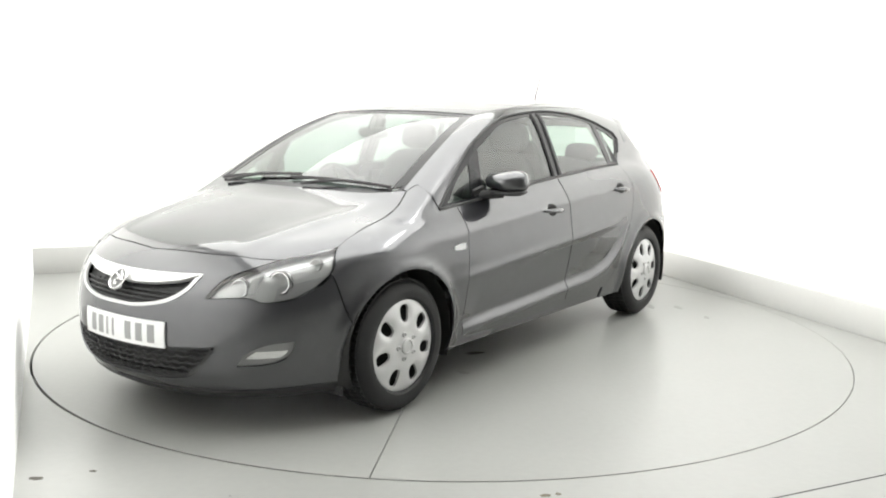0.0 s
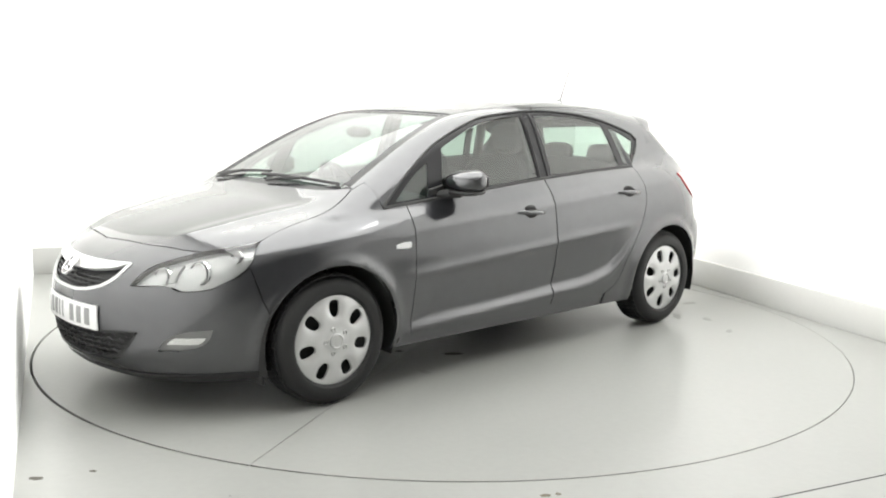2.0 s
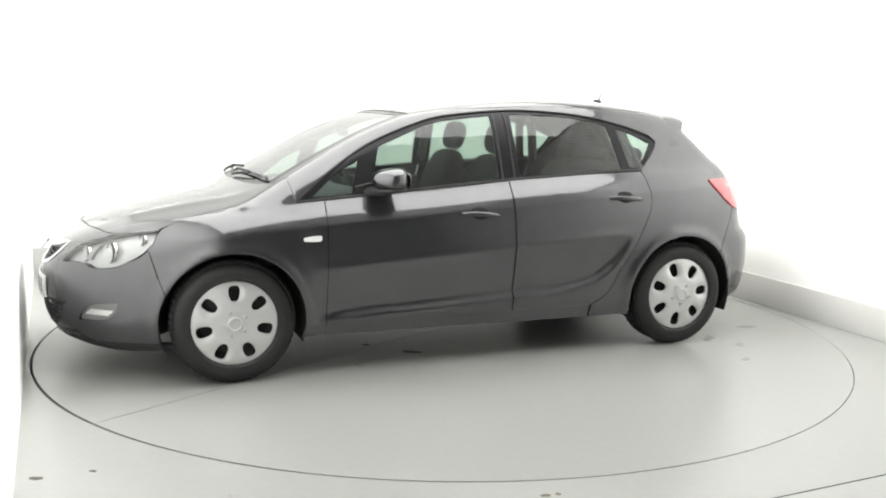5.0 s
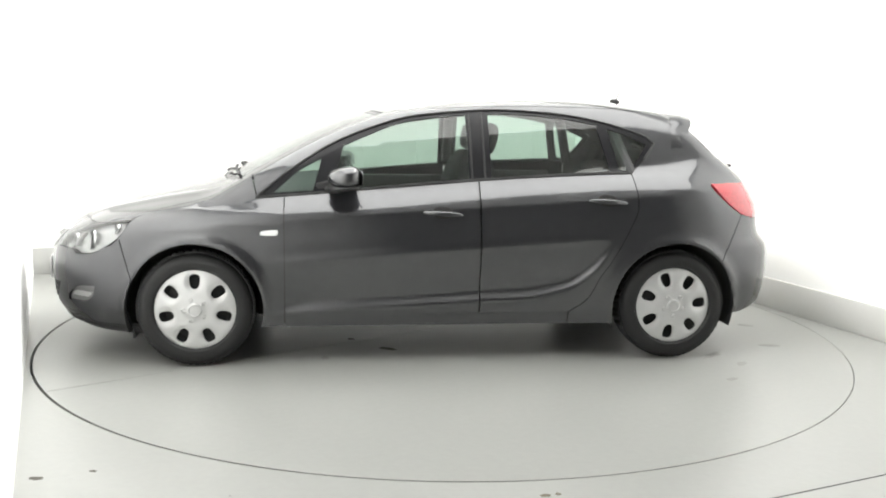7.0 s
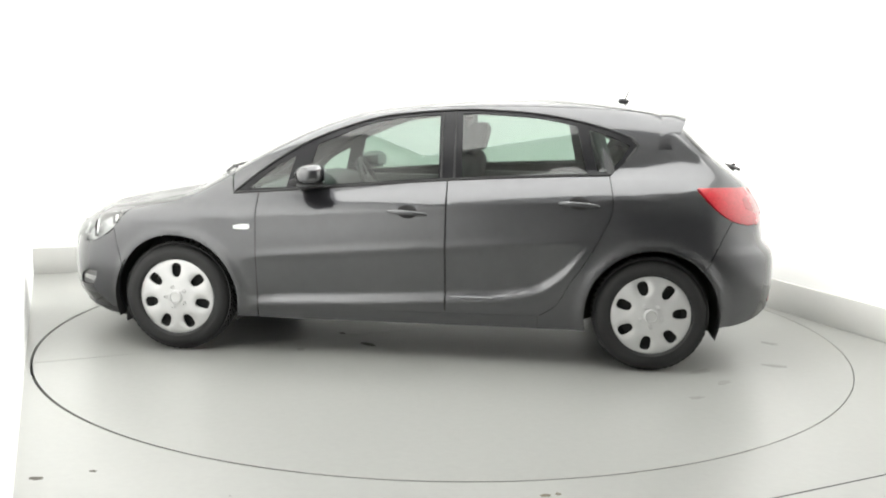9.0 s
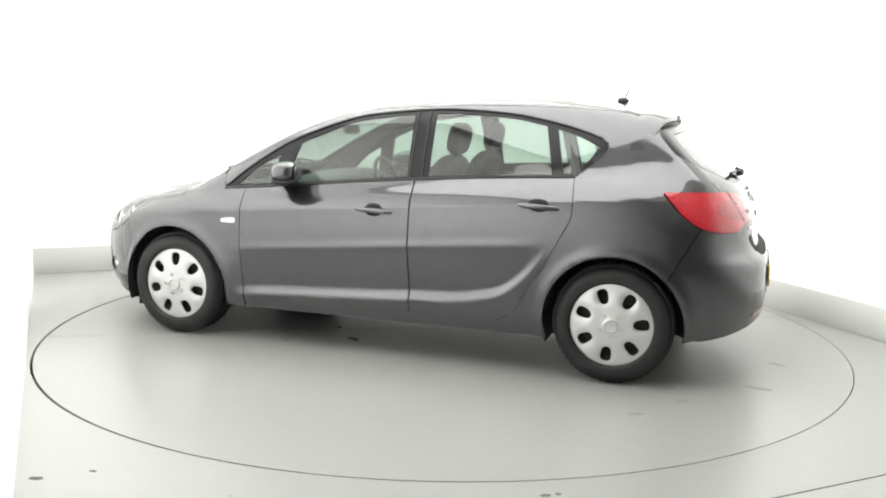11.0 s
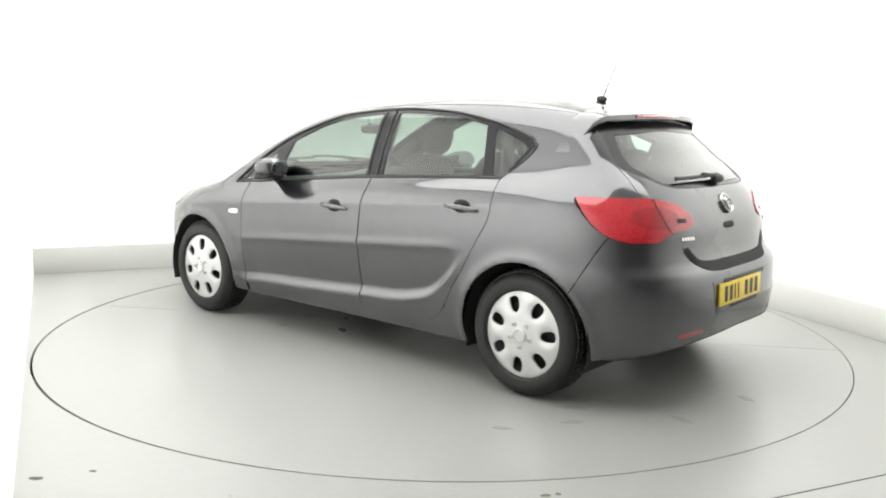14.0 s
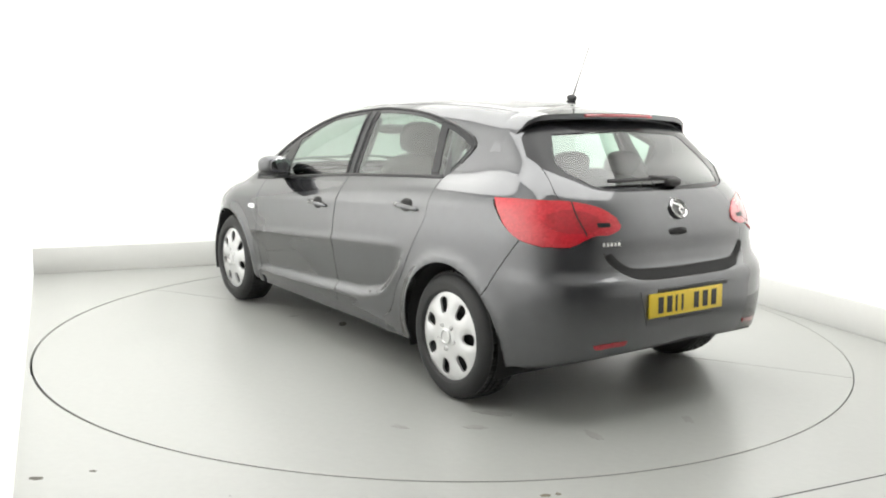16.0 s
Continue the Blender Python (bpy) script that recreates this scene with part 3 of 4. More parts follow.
    skin("window_surround", [("side", BELT), ("side", WINDOW_TIP[::-1]), ("side", WINDOW_TOP[::-1])], "roll", BLACK_GLOSS, car, loops, lift=-0.003, gap=0.001, mirror=True, step=0.02, label="black gloss window surround")
    for loop in loops:
        skin("side_window", loop, "roll", WINDOW, car, lift=-0.006, gap=0.0, lip=0, mirror=True, step=0.05, label="green-tinted glass pane")
    # windscreen and rear window
    screen = [("top", HOOD_REAR[::-1]), ("top", [(-0.24, 0.685), (-0.24, 0.66)]), ("top", SCREEN_SIDE), ("top", SCREEN_TOP)]
    pane = shrink(outline(screen, "roll", True), 0.042)
    skin("windscreen_edge", screen, "roll", BLACK_GLOSS, car, [pane], lift=-0.004, symmetric=True, label="black windscreen border")
    skin("windscreen", pane, "roll", WINDOW, car, lift=-0.006, gap=0, lip=0, step=0.05, label="raked green-tinted windscreen")
    rear = [("rear", GLASS_TOP), ("rear", [(0.625, 1.265), (0.648, 1.20), (0.625, 1.15)]), ("rear", GATE_TOP[::-1])]
    pane = outline([("rear", [(0.0, 1.322), (0.45, 1.302)]), ("rear", [(0.45, 1.302), (0.525, 1.165), (0.45, 1.082)]), ("rear", [(0.44, 1.078), (0.0, 1.066)])], "tail", True)
    skin("rear_window_edge", rear, "tail", BLACK_GLOSS, gate, [pane], lift=-0.004, symmetric=True, step=0.025, label="black rear window border")
    skin("rear_window", pane, "tail", WINDOW, gate, lift=-0.006, gap=0, lip=0, step=0.05, label="green-tinted rear window")
    # lamps
    skin("headlamp_housing", lamp, "nose", SATIN, car, lift=-0.028, gap=0.002, lip=-0.027, mirror=True, step=0.015, label="bright reflector housing")
    skin("headlamp", lamp, "nose", LENS, car, lift=0.002, gap=0.002, lip=0.0, mirror=True, step=0.02, label="clear headlamp lens")
    skin("tail_lamp", TAIL_LAMP, "tail", RED_LENS, car, lift=0.006, gap=0.0015, lip=0.02, mirror=True, step=0.02, label="red tail lamp lens")
    # grilles
    skin("grille", GRILLE, "nose", BLACK, car, lift=-0.03, gap=-0.004, lip=0, symmetric=True, step=0.02, label="black grille mesh")
    skin("air_intake", INTAKE, "nose", BLACK, car, lift=-0.04, gap=-0.004, lip=0, symmetric=True, step=0.02, label="black lower intake mesh")
    skin("fog_lamp", FOG, "nose", EMBLEM, car, lift=-0.014, gap=-0.002, lip=0, mirror=True, step=0.02, label="fog lamp in a grey bezel")
    bright = shrink(outline(FOG, "nose"), 0.012)
    skin("fog_reflector", bright, "nose", CHROME, kids("fog_lamp")[0], lift=-0.008, gap=0, lip=0.006, step=0.012, label="bright fog lamp reflector", shape=lambda p: -25.0 * (p[:, 2] - 0.37)**2)
    ob = skin("fog_reflector", bright, "nose", CHROME, kids("fog_lamp")[1], lift=-0.008, gap=0, lip=0.006, step=0.012, label="bright fog lamp reflector", shape=lambda p: -25.0 * (p[:, 2] - 0.37)**2)
    ob.data.transform(Matrix.Diagonal((1, -1, 1, 1)))
    ob.data.flip_normals()
    # dark inner shell, added so that the panel gaps look shaded, not see-through
    skin("inner_shell", [("side", [(-0.42, 0.90), (-2.25, 1.0)]), ("side", [(-2.25, 1.0), (-2.25, 0.22)]), ("side", [(-2.25, 0.22), (-0.42, 0.22)]), ("side", [(-0.42, 0.22), (-0.42, 0.90)])], "roll", DARK, car, lift=-0.05, lip=0, mirror=True, step=0.06, label="dark inner skin added behind the door gaps")
    nose = [("front", [(0.0, 0.72), (0.6, 0.70)]), ("front", [(0.74, 0.55), (0.74, 0.25)]), ("front", [(0.6, 0.2), (0.0, 0.2)])]
    skin("inner_shell", nose, "nose", DARK, car, lift=-0.075, lip=0, symmetric=True, step=0.06, label="dark inner sheet added behind the front panel gaps")
    skin("inner_shell", [("rear", [(0.0, 1.0), (0.6, 0.95)]), ("rear", [(0.72, 0.8), (0.74, 0.34)]), ("rear", [(0.6, 0.34), (0.0, 0.37)])], "tail", DARK, car, lift=-0.04, lip=0, symmetric=True, step=0.06, label="dark inner sheet added behind the rear panel gaps")
    skin("headlining", [("top", [(-1.05, 0.0), (-1.1, 0.5)]), ("top", [(-1.1, 0.5), (-2.3, 0.52), (-2.8, 0.46)]), ("top", [(-2.8, 0.46), (-2.84, 0.0)])], "roll", LINING, car, lift=-0.03, lip=0, symmetric=True, step=0.08, label="pale grey headlining")


build_skin()


def build_underbody():
    bm = bmesh.new()
    block(bm, pose(-1.34, 0, 0.235), 1.95, 1.5, 0.09, 0.02)
    block(bm, pose(-1.2, 0, 0.3), 3.3, 1.0, 0.12, 0.03)
    part("floor_pan", bm, DARK, car, "dark underside")
    for a in AXLES:
        for s in (1, -1):
            bm = bmesh.new()
            n = 24
            angles = [radians(-20 + 220 * k / n) for k in range(n + 1)]
            rows = [[bm.verts.new((a + 0.372 * math.cos(k), s * y, HUB_Z + 0.372 * math.sin(k))) for k in angles] for y in (0.868, 0.5)]
            for k in range(n):
                bm.faces.new((rows[0][k], rows[0][k + 1], rows[1][k + 1], rows[1][k]))
            c = bm.verts.new((a, s * 0.5, HUB_Z))
            for k in range(n):
                bm.faces.new((rows[1][k], rows[1][k + 1], c))
            part("wheel_arch_liner", bm, DARK, car, "black wheel arch liner")


build_underbody()


def build_wheel(m):
    """A steel wheel with a silver seven-hole cap; its axis is z of m, outwards."""
    bm = bmesh.new()
    lathe(bm, [(0.21, -0.19), (0.217, -0.004), (0.20, -0.02), (0.17, -0.05), (0.06, -0.045), (0.002, -0.045)], pose(0, 0, 0), 48, False)
    wheel = part("wheel", bm, STEEL, car, "dark steel wheel with a silver cap")
    wheel.matrix_basis = m
    bm = bmesh.new()
    lathe(bm, [(0.217, 0.0), (0.229, 0.012), (0.252, 0.016), (0.275, 0.012), (0.298, -0.006), (0.308, -0.03), (0.311, -0.06), (0.312, -0.10), (0.311, -0.14), (0.308, -0.17), (0.298, -0.194), (0.25, -0.21), (0.217, -0.2)], pose(0, 0, 0), 72)
    tyre = part("tyre", bm, RUBBER, wheel, "black rubber tyre")
    for h, w in ((-0.033, 0.011), (-0.063, 0.012), (-0.10, 0.016), (-0.137, 0.012), (-0.167, 0.011)):
        bm = bmesh.new()
        r = 0.318 if -0.16 < h < -0.04 else 0.3145
        lathe(bm, [(r, h - w), (r, h + w), (r - 0.008, h + w), (r - 0.008, h - w)], pose(0, 0, 0), 216)
        for v in bm.verts:
            k = round(math.atan2(v.co.y, v.co.x) / (2 * math.pi) * 216 + 4 * h / 0.03) % 4
            if k == 0 and math.hypot(v.co.x, v.co.y) > r - 0.001:
                v.co.x *= 0.983
                v.co.y *= 0.983
        part("tread_rib", bm, RUBBER, tyre)
    ring = np.arange(84) * 2 * math.pi / 84
    loops = [0.221 * np.stack([np.cos(ring), np.sin(ring)], 1)]
    for k in range(7):
        a = radians(-90 + k * 360 / 7)
        t = np.arange(24) * 2 * math.pi / 24
        r = 0.155 + 0.041 * np.sign(np.sin(t)) * np.abs(np.sin(t))**0.75
        w = (0.0285 + 0.005 * np.sin(t)) * np.sign(np.cos(t)) * np.abs(np.cos(t))**0.75
        loops.append(np.stack([r * math.cos(a) - w * math.sin(a), r * math.sin(a) + w * math.cos(a)], 1))
    v, f = fill(loops, 0.012)
    rad = np.hypot(*v.T)
    edge = np.min([np.hypot(*(v - h.mean(0)).T) for h in loops[1:]], 0)
    h = 0.016 - 0.022 * (rad / 0.221)**4 - 0.012 * np.exp(-((edge / 0.042)**4)) + 0.006 * np.exp(-((rad / 0.05)**4))
    p = np.column_stack([v, h])
    faces = [tuple(t) for t in f]
    count = {(a, b) for t in faces for a, b in ((t[0], t[1]), (t[1], t[2]), (t[2], t[0]))}
    rim = [e for e in count if (e[1], e[0]) not in count]
    k = len(p)
    p = np.vstack([p] + [[p[a], p[b], p[b] - (0, 0, 0.012), p[a] - (0, 0, 0.012)] for a, b in rim])
    faces += [(k + 4 * i + 3, k + 4 * i + 2, k + 4 * i + 1, k + 4 * i) for i in range(len(rim))]
    cap = link("wheel_cap", p, faces, SILVER, wheel, "silver plastic cap with seven slots")
    bm = bmesh.new()
    lathe(bm, [(0.040, 0.012), (0.039, 0.026), (0.031, 0.030), (0.028, 0.024), (0.001, 0.025)], pose(0, 0, 0), 40, False)
    for k in range(5):
        a = radians(k * 72)
        lathe(bm, [(0.012, 0.010), (0.0115, 0.022), (0.009, 0.024), (0.007, 0.016), (0.001, 0.016)], pose(0.060 * math.cos(a), 0.060 * math.sin(a), 0), 12, False)
    part("cap_centre", bm, SILVER, cap)
    return wheel


def build_wheels():
    first = build_wheel(pose(0, 0.872, HUB_Z, -90))
    for x, s in ((-2.685, 1), (0, -1), (-2.685, -1)):
        copy_thing(first, pose(x, 0.872 * s, HUB_Z, -90 * s) @ pose(0, 0, 0, 0, 0, 18 if x < 0 else 8))


build_wheels()

for ob in list(car.children_recursive):
    if ob.data and ob.data.materials and ob.data.materials[0] in (WINDOW, LENS):
        ob.visible_shadow = False


def surface(x, z, lift=0.0):
    """A point of the car's left side."""
    p = on_skin([(x, z)], "side")
    return p[0] + grad(p)[0] * lift


def pillow(bm, m, sx, sy, sz, power=2.6, n=20, shape=None):
    """Add a soft rounded box: a sphere drawn out towards a cube."""
    rows = []
    for i in range(n + 1):
        a = -math.pi / 2 + math.pi * i / n
        row = []
        for k in range(2 * n):
            b = math.pi * k / n
            p = Vector((math.cos(a) * math.cos(b), math.cos(a) * math.sin(b), math.sin(a)))
            r = (abs(p.x)**power + abs(p.y)**power + abs(p.z)**power) ** (-1 / power)
            q = Vector((p.x * r * sx / 2, p.y * r * sy / 2, p.z * r * sz / 2))
            row.append(bm.verts.new(m @ (shape(q) if shape else q)))
        rows.append(row)
    for a, b in zip(rows, rows[1:]):
        for k in range(2 * n):
            j = (k + 1) % (2 * n)
            bm.faces.new((a[k], a[j], b[j], b[k]))
    bmesh.ops.remove_doubles(bm, verts=bm.verts[:], dist=0.0003)
    return bm


def build_handles():
    for name, x, z in (("front_door", -1.338, 0.851), ("rear_door", -2.275, 0.920)):
        for door, s in zip(kids(name), (1, -1)):
            p = surface(x, z)
            flip = Matrix.Diagonal((1, s, 1, 1))
            tilt = -3.5
            # no hollow here: the recess's shade is a dark lump on the skin
            bm = bmesh.new()
            pillow(bm, flip @ pose(p[0], p[1] - 0.006, p[2], 8, tilt, 0), 0.115, 0.03, 0.074, 2.2, 12)
            part("handle_cup", bm, DARK, door, "dark lump painted for the shade in the handle recess", None)
            bm = bmesh.new()
            pillow(bm, flip @ pose(p[0], p[1] + 0.026, p[2] - 0.002, 8, tilt, 0), 0.225, 0.026, 0.027, 2.8, 14, lambda q: Vector((q.x, q.y - 1.6 * q.x * q.x, q.z)))
            part("door_handle", bm, PAINT, door, "body-coloured pull handle", None)


def build_mirrors():
    for s in (1, -1):
        flip = Matrix.Diagonal((1, s, 1, 1))
        bm = bmesh.new()
        m = flip @ pose(-0.795, 0.91, 1.040, 0, 0, 14)
        pillow(bm, m, 0.17, 0.235, 0.108, 2.5, 20, lambda q: Vector((q.x if q.x < 0.0 else q.x * (1 - 2.2 * abs(q.y)), q.y, q.z * (0.92 + 1.6 * q.y) + (0.012 if q.z > 0 else 0) * (1 - q.x / 0.08))))
        shell = part("door_mirror", bm, PAINT, car, "grey door mirror with a black foot", None)
        bm = bmesh.new()
        pillow(bm, flip @ pose(-0.80, 0.92, 0.992, 0, 4, 14), 0.15, 0.19, 0.032, 3, 14)
        tube(bm, [flip @ Vector(q) for q in ((-0.70, 0.77, 0.965), (-0.74, 0.82, 0.975), (-0.78, 0.90, 0.985))], 0.026, 10)
        block(bm, flip @ pose(-0.70, 0.792, 0.985, -12, 12, 0), 0.10, 0.018, 0.06, 0.008)
        part("mirror_foot", bm, BLACK, shell, "black plastic mirror foot")
        bm = bmesh.new()
        pillow(bm, flip @ pose(-0.879, 0.907, 1.043, 0, 0, 14), 0.010, 0.155, 0.085, 3.2, 12)
        part("mirror_glass", bm, MIRROR, shell, "mirror glass in a dark rim", None)


def build_antenna():
    bm = bmesh.new()
    pillow(bm, pose(-2.565, 0, 1.486, 0, -6, 0), 0.07, 0.032, 0.036, 2.2, 10)
    base = part("aerial", bm, BLACK, car, "short black roof aerial", None)
    bm = bmesh.new()
    tube(bm, [(-2.572, 0, 1.49), (-2.592, 0, 1.54)], 0.005, 8)
    tube(bm, [(-2.592, 0, 1.54), (-2.69, 0, 1.775)], 0.0042, 6, 0.0026)
    part("aerial_rod", bm, BLACK, base)


def build_wipers():
    for y0, y1, arm in ((-0.02, 0.60, 0.12), (-0.62, 0.02, -0.50)):
        def at(y, back, up):
            p = on_skin([(-0.115 - 0.12 * y * y - back, y)], "top")
            return Vector(p[0] + grad(p)[0] * up)
        bm = bmesh.new()
        tube(bm, [at(y, 0.035 + 0.03 * k / 8, 0.010) for k, y in enumerate(np.linspace(y0, y1, 9))], 0.008, 6)
        wiper = part("wiper", bm, BLACK, car, "black wiper on the windscreen")
        bm = bmesh.new()
        tube(bm, [at(arm - 0.02, -0.01, 0.012), at(arm + 0.08, 0.01, 0.018), at((y0 + y1) / 2 + 0.05, 0.045, 0.018)], 0.008, 6)
        part("wiper_arm", bm, BLACK, wiper)
    bm = bmesh.new()
    def at(y, z, up):
        p = on_skin([(y, z)], "rear")
        return Vector(p[0] + grad(p)[0] * up)
    tube(bm, [at(y, 1.084 + 0.012 * (0.37 - y), 0.018) for y in np.linspace(0.37, -0.08, 8)], 0.010, 6)
    rear = part("rear_wiper", bm, BLACK, kids("tailgate")[0], "black rear wiper")
    bm = bmesh.new()
    pillow(bm, Matrix.Translation(at(-0.03, 1.072, 0.02)), 0.05, 0.11, 0.045, 2.4, 10)
    tube(bm, [at(-0.03, 1.075, 0.03), at(0.12, 1.09, 0.03)], 0.011, 6)
    part("wiper_arm", bm, BLACK, rear)


def frame_on(view, a, b, up=0.0):
    """A pose on the skin whose x runs to the car's left and whose z points out of it."""
    p = on_skin([(a, b)], view)
    n = Vector(grad(p)[0])
    x = Vector((0, 1, 0)) if view == "front" else Vector((0, -1, 0))
    x = (x - n * x.dot(n)).normalized()
    m = Matrix((x, n.cross(x), n)).transposed().to_4x4()
    return Matrix.Translation(Vector(p[0]) + n * up) @ m


def build_plate(view, y, z, up, mat, ink, parent, label, tilt=0):
    m = frame_on(view, y, z, up) @ pose(0, 0, 0, tilt)
    bm = bmesh.new()
    block(bm, m, 0.52, 0.111, 0.008, 0.003)
    plate = part("number_plate", bm, mat, parent, label)
    for k, x in enumerate((-0.185, -0.125, -0.077, -0.035, 0.065, 0.130, 0.195)):
        bm = bmesh.new()
        block(bm, m @ pose(x, 0, 0.0045), 0.036 if k not in (2, 3) else 0.013, 0.076, 0.002)
        part("plate_bar", bm, ink, plate)


def build_bowed_plate(y, z, mat, ink, parent, label):
    """A plate that follows the bumper's bow."""
    def patch(name, dy, w, h, up, m, under):
        a, b, c, d = y + dy - w / 2, y + dy + w / 2, z - h / 2, z + h / 2
        loop = [("front", [(a, c), (b, c)]), ("front", [(b, c), (b, d)]), ("front", [(b, d), (a, d)]), ("front", [(a, d), (a, c)])]
        return skin(name, loop, "nose", m, under, lift=up, gap=0, lip=0.008, step=0.02, label=label if name == "number_plate" else "")
    plate = patch("number_plate", 0, 0.52, 0.111, 0.012, mat, parent)
    for k, dy in enumerate((-0.185, -0.125, -0.077, -0.035, 0.065, 0.130, 0.195)):
        patch("plate_bar", dy, 0.036 if k not in (2, 3) else 0.013, 0.076, 0.0135, ink, plate)


def build_badge(view, a, b, up, r, parent):
    m = frame_on(view, a, b, up)
    bm = bmesh.new()
    lathe(bm, [(r * 0.86, 0.0), (r, 0.0), (r, 0.010), (r * 0.93, 0.014), (r * 0.86, 0.010)], m, 40)
    badge = part("badge", bm, CHROME, parent, "round chrome badge")
    bm = bmesh.new()
    lathe(bm, [(r * 0.87, 0.002), (r * 0.87, 0.005), (r * 0.001, 0.006)], m, 32, False)
    part("badge_field", bm, EMBLEM, badge, "grey badge field")
    bm = bmesh.new()
    tube(bm, [m @ Vector((r * x, r * y, 0.009)) for x, y in ((-0.6, 0.45), (-0.1, 0.3), (0.15, 0.0), (-0.15, -0.2), (0.1, -0.6))], r * 0.14, 6)
    tube(bm, [m @ Vector((r * x, r * y, 0.009)) for x, y in ((0.05, 0.7), (0.35, 0.3), (0.55, -0.15))], r * 0.10, 6)
    part("badge_emblem", bm, CHROME, badge)


def build_front():
    grille = kids("grille")[0]
    # bright blade across the grille and its rim
    blade = [("front", [(0.0, 0.684), (0.2, 0.687), (0.385, 0.695)]), ("front", [(0.385, 0.695), (0.33, 0.672), (0.2, 0.655), (0.07, 0.648), (0.0, 0.647)])]
    skin("grille_blade", blade, "nose", SILVER, grille, lift=0.004, gap=0, lip=0.02, symmetric=True, step=0.015, label="satin silver grille bar", shape=lambda p: 0.008 - 9.0 * (p[:, 2] - 0.672)**2)
    rim = outline(GRILLE, "nose", True)
    skin("grille_rim", shrink(rim, -0.003), "nose", SILVER, grille, [shrink(rim, 0.011)], lift=0.004, gap=0, lip=0.012, step=0.012, label="satin silver grille rim")
    for z in (0.574, 0.593, 0.612, 0.631):
        half = 0.13 + (z - 0.562) * 5.6 if z < 0.60 else 0.345
        bm = bmesh.new()
        tube(bm, [p - grad(p[None])[0] * 0.018 for p in on_skin([(y, z) for y in np.linspace(-half, half, 21)], "front")], 0.0055, 6)
        part("grille_slat", bm, BLACK, grille)
    for y in np.linspace(-0.27, 0.27, 13):
        bm = bmesh.new()
        tube(bm, [p - grad(p[None])[0] * 0.022 for p in on_skin([(y, 0.562 + 0.10 * abs(y)), (y, 0.645)], "front")], 0.003, 5)
        part("grille_slat", bm, BLACK, grille)
    intake = kids("air_intake")[0]
    for k, z in enumerate((0.275, 0.302, 0.329, 0.356, 0.383)):
        half = (0.37, 0.415, 0.44, 0.462, 0.485)[k]
        bm = bmesh.new()
        tube(bm, [p - grad(p[None])[0] * (0.016 + 0.005 * math.cos(i * math.pi)) for i, p in enumerate(on_skin([(y, z + 0.003 * math.cos(i * math.pi)) for i, y in enumerate(np.linspace(-half, half, 33))], "front"))], 0.006, 6)
        part("intake_slat", bm, BLACK, intake)
    rim = outline(INTAKE, "nose", True)
    skin("intake_rim", shrink(rim, -0.002), "nose", BLACK, intake, [shrink(rim, 0.012)], lift=-0.006, gap=0, lip=0.03, step=0.012, label="black intake rim")
    build_badge("front", 0.0, 0.640, 0.018, 0.052, grille)
    build_bowed_plate(0.052, 0.452, PLATE_WHITE, FAINT, kids("front_bumper")[0], "white number plate with plain bars")
    # lower lip
    lip = [("front", [(0.0, 0.212), (0.35, 0.207), (0.6, 0.208), (0.79, 0.215)]), ("front", [(0.79, 0.215), (0.80, 0.175)]), ("front", [(0.80, 0.175), (0.6, 0.162), (0.35, 0.16), (0.0, 0.165)])]
    skin("front_lip", lip, "nose", BLACK, kids("front_bumper")[0], lift=0.004, lip=0.03, gap=0, symmetric=True, step=0.03, label="black chin spoiler")


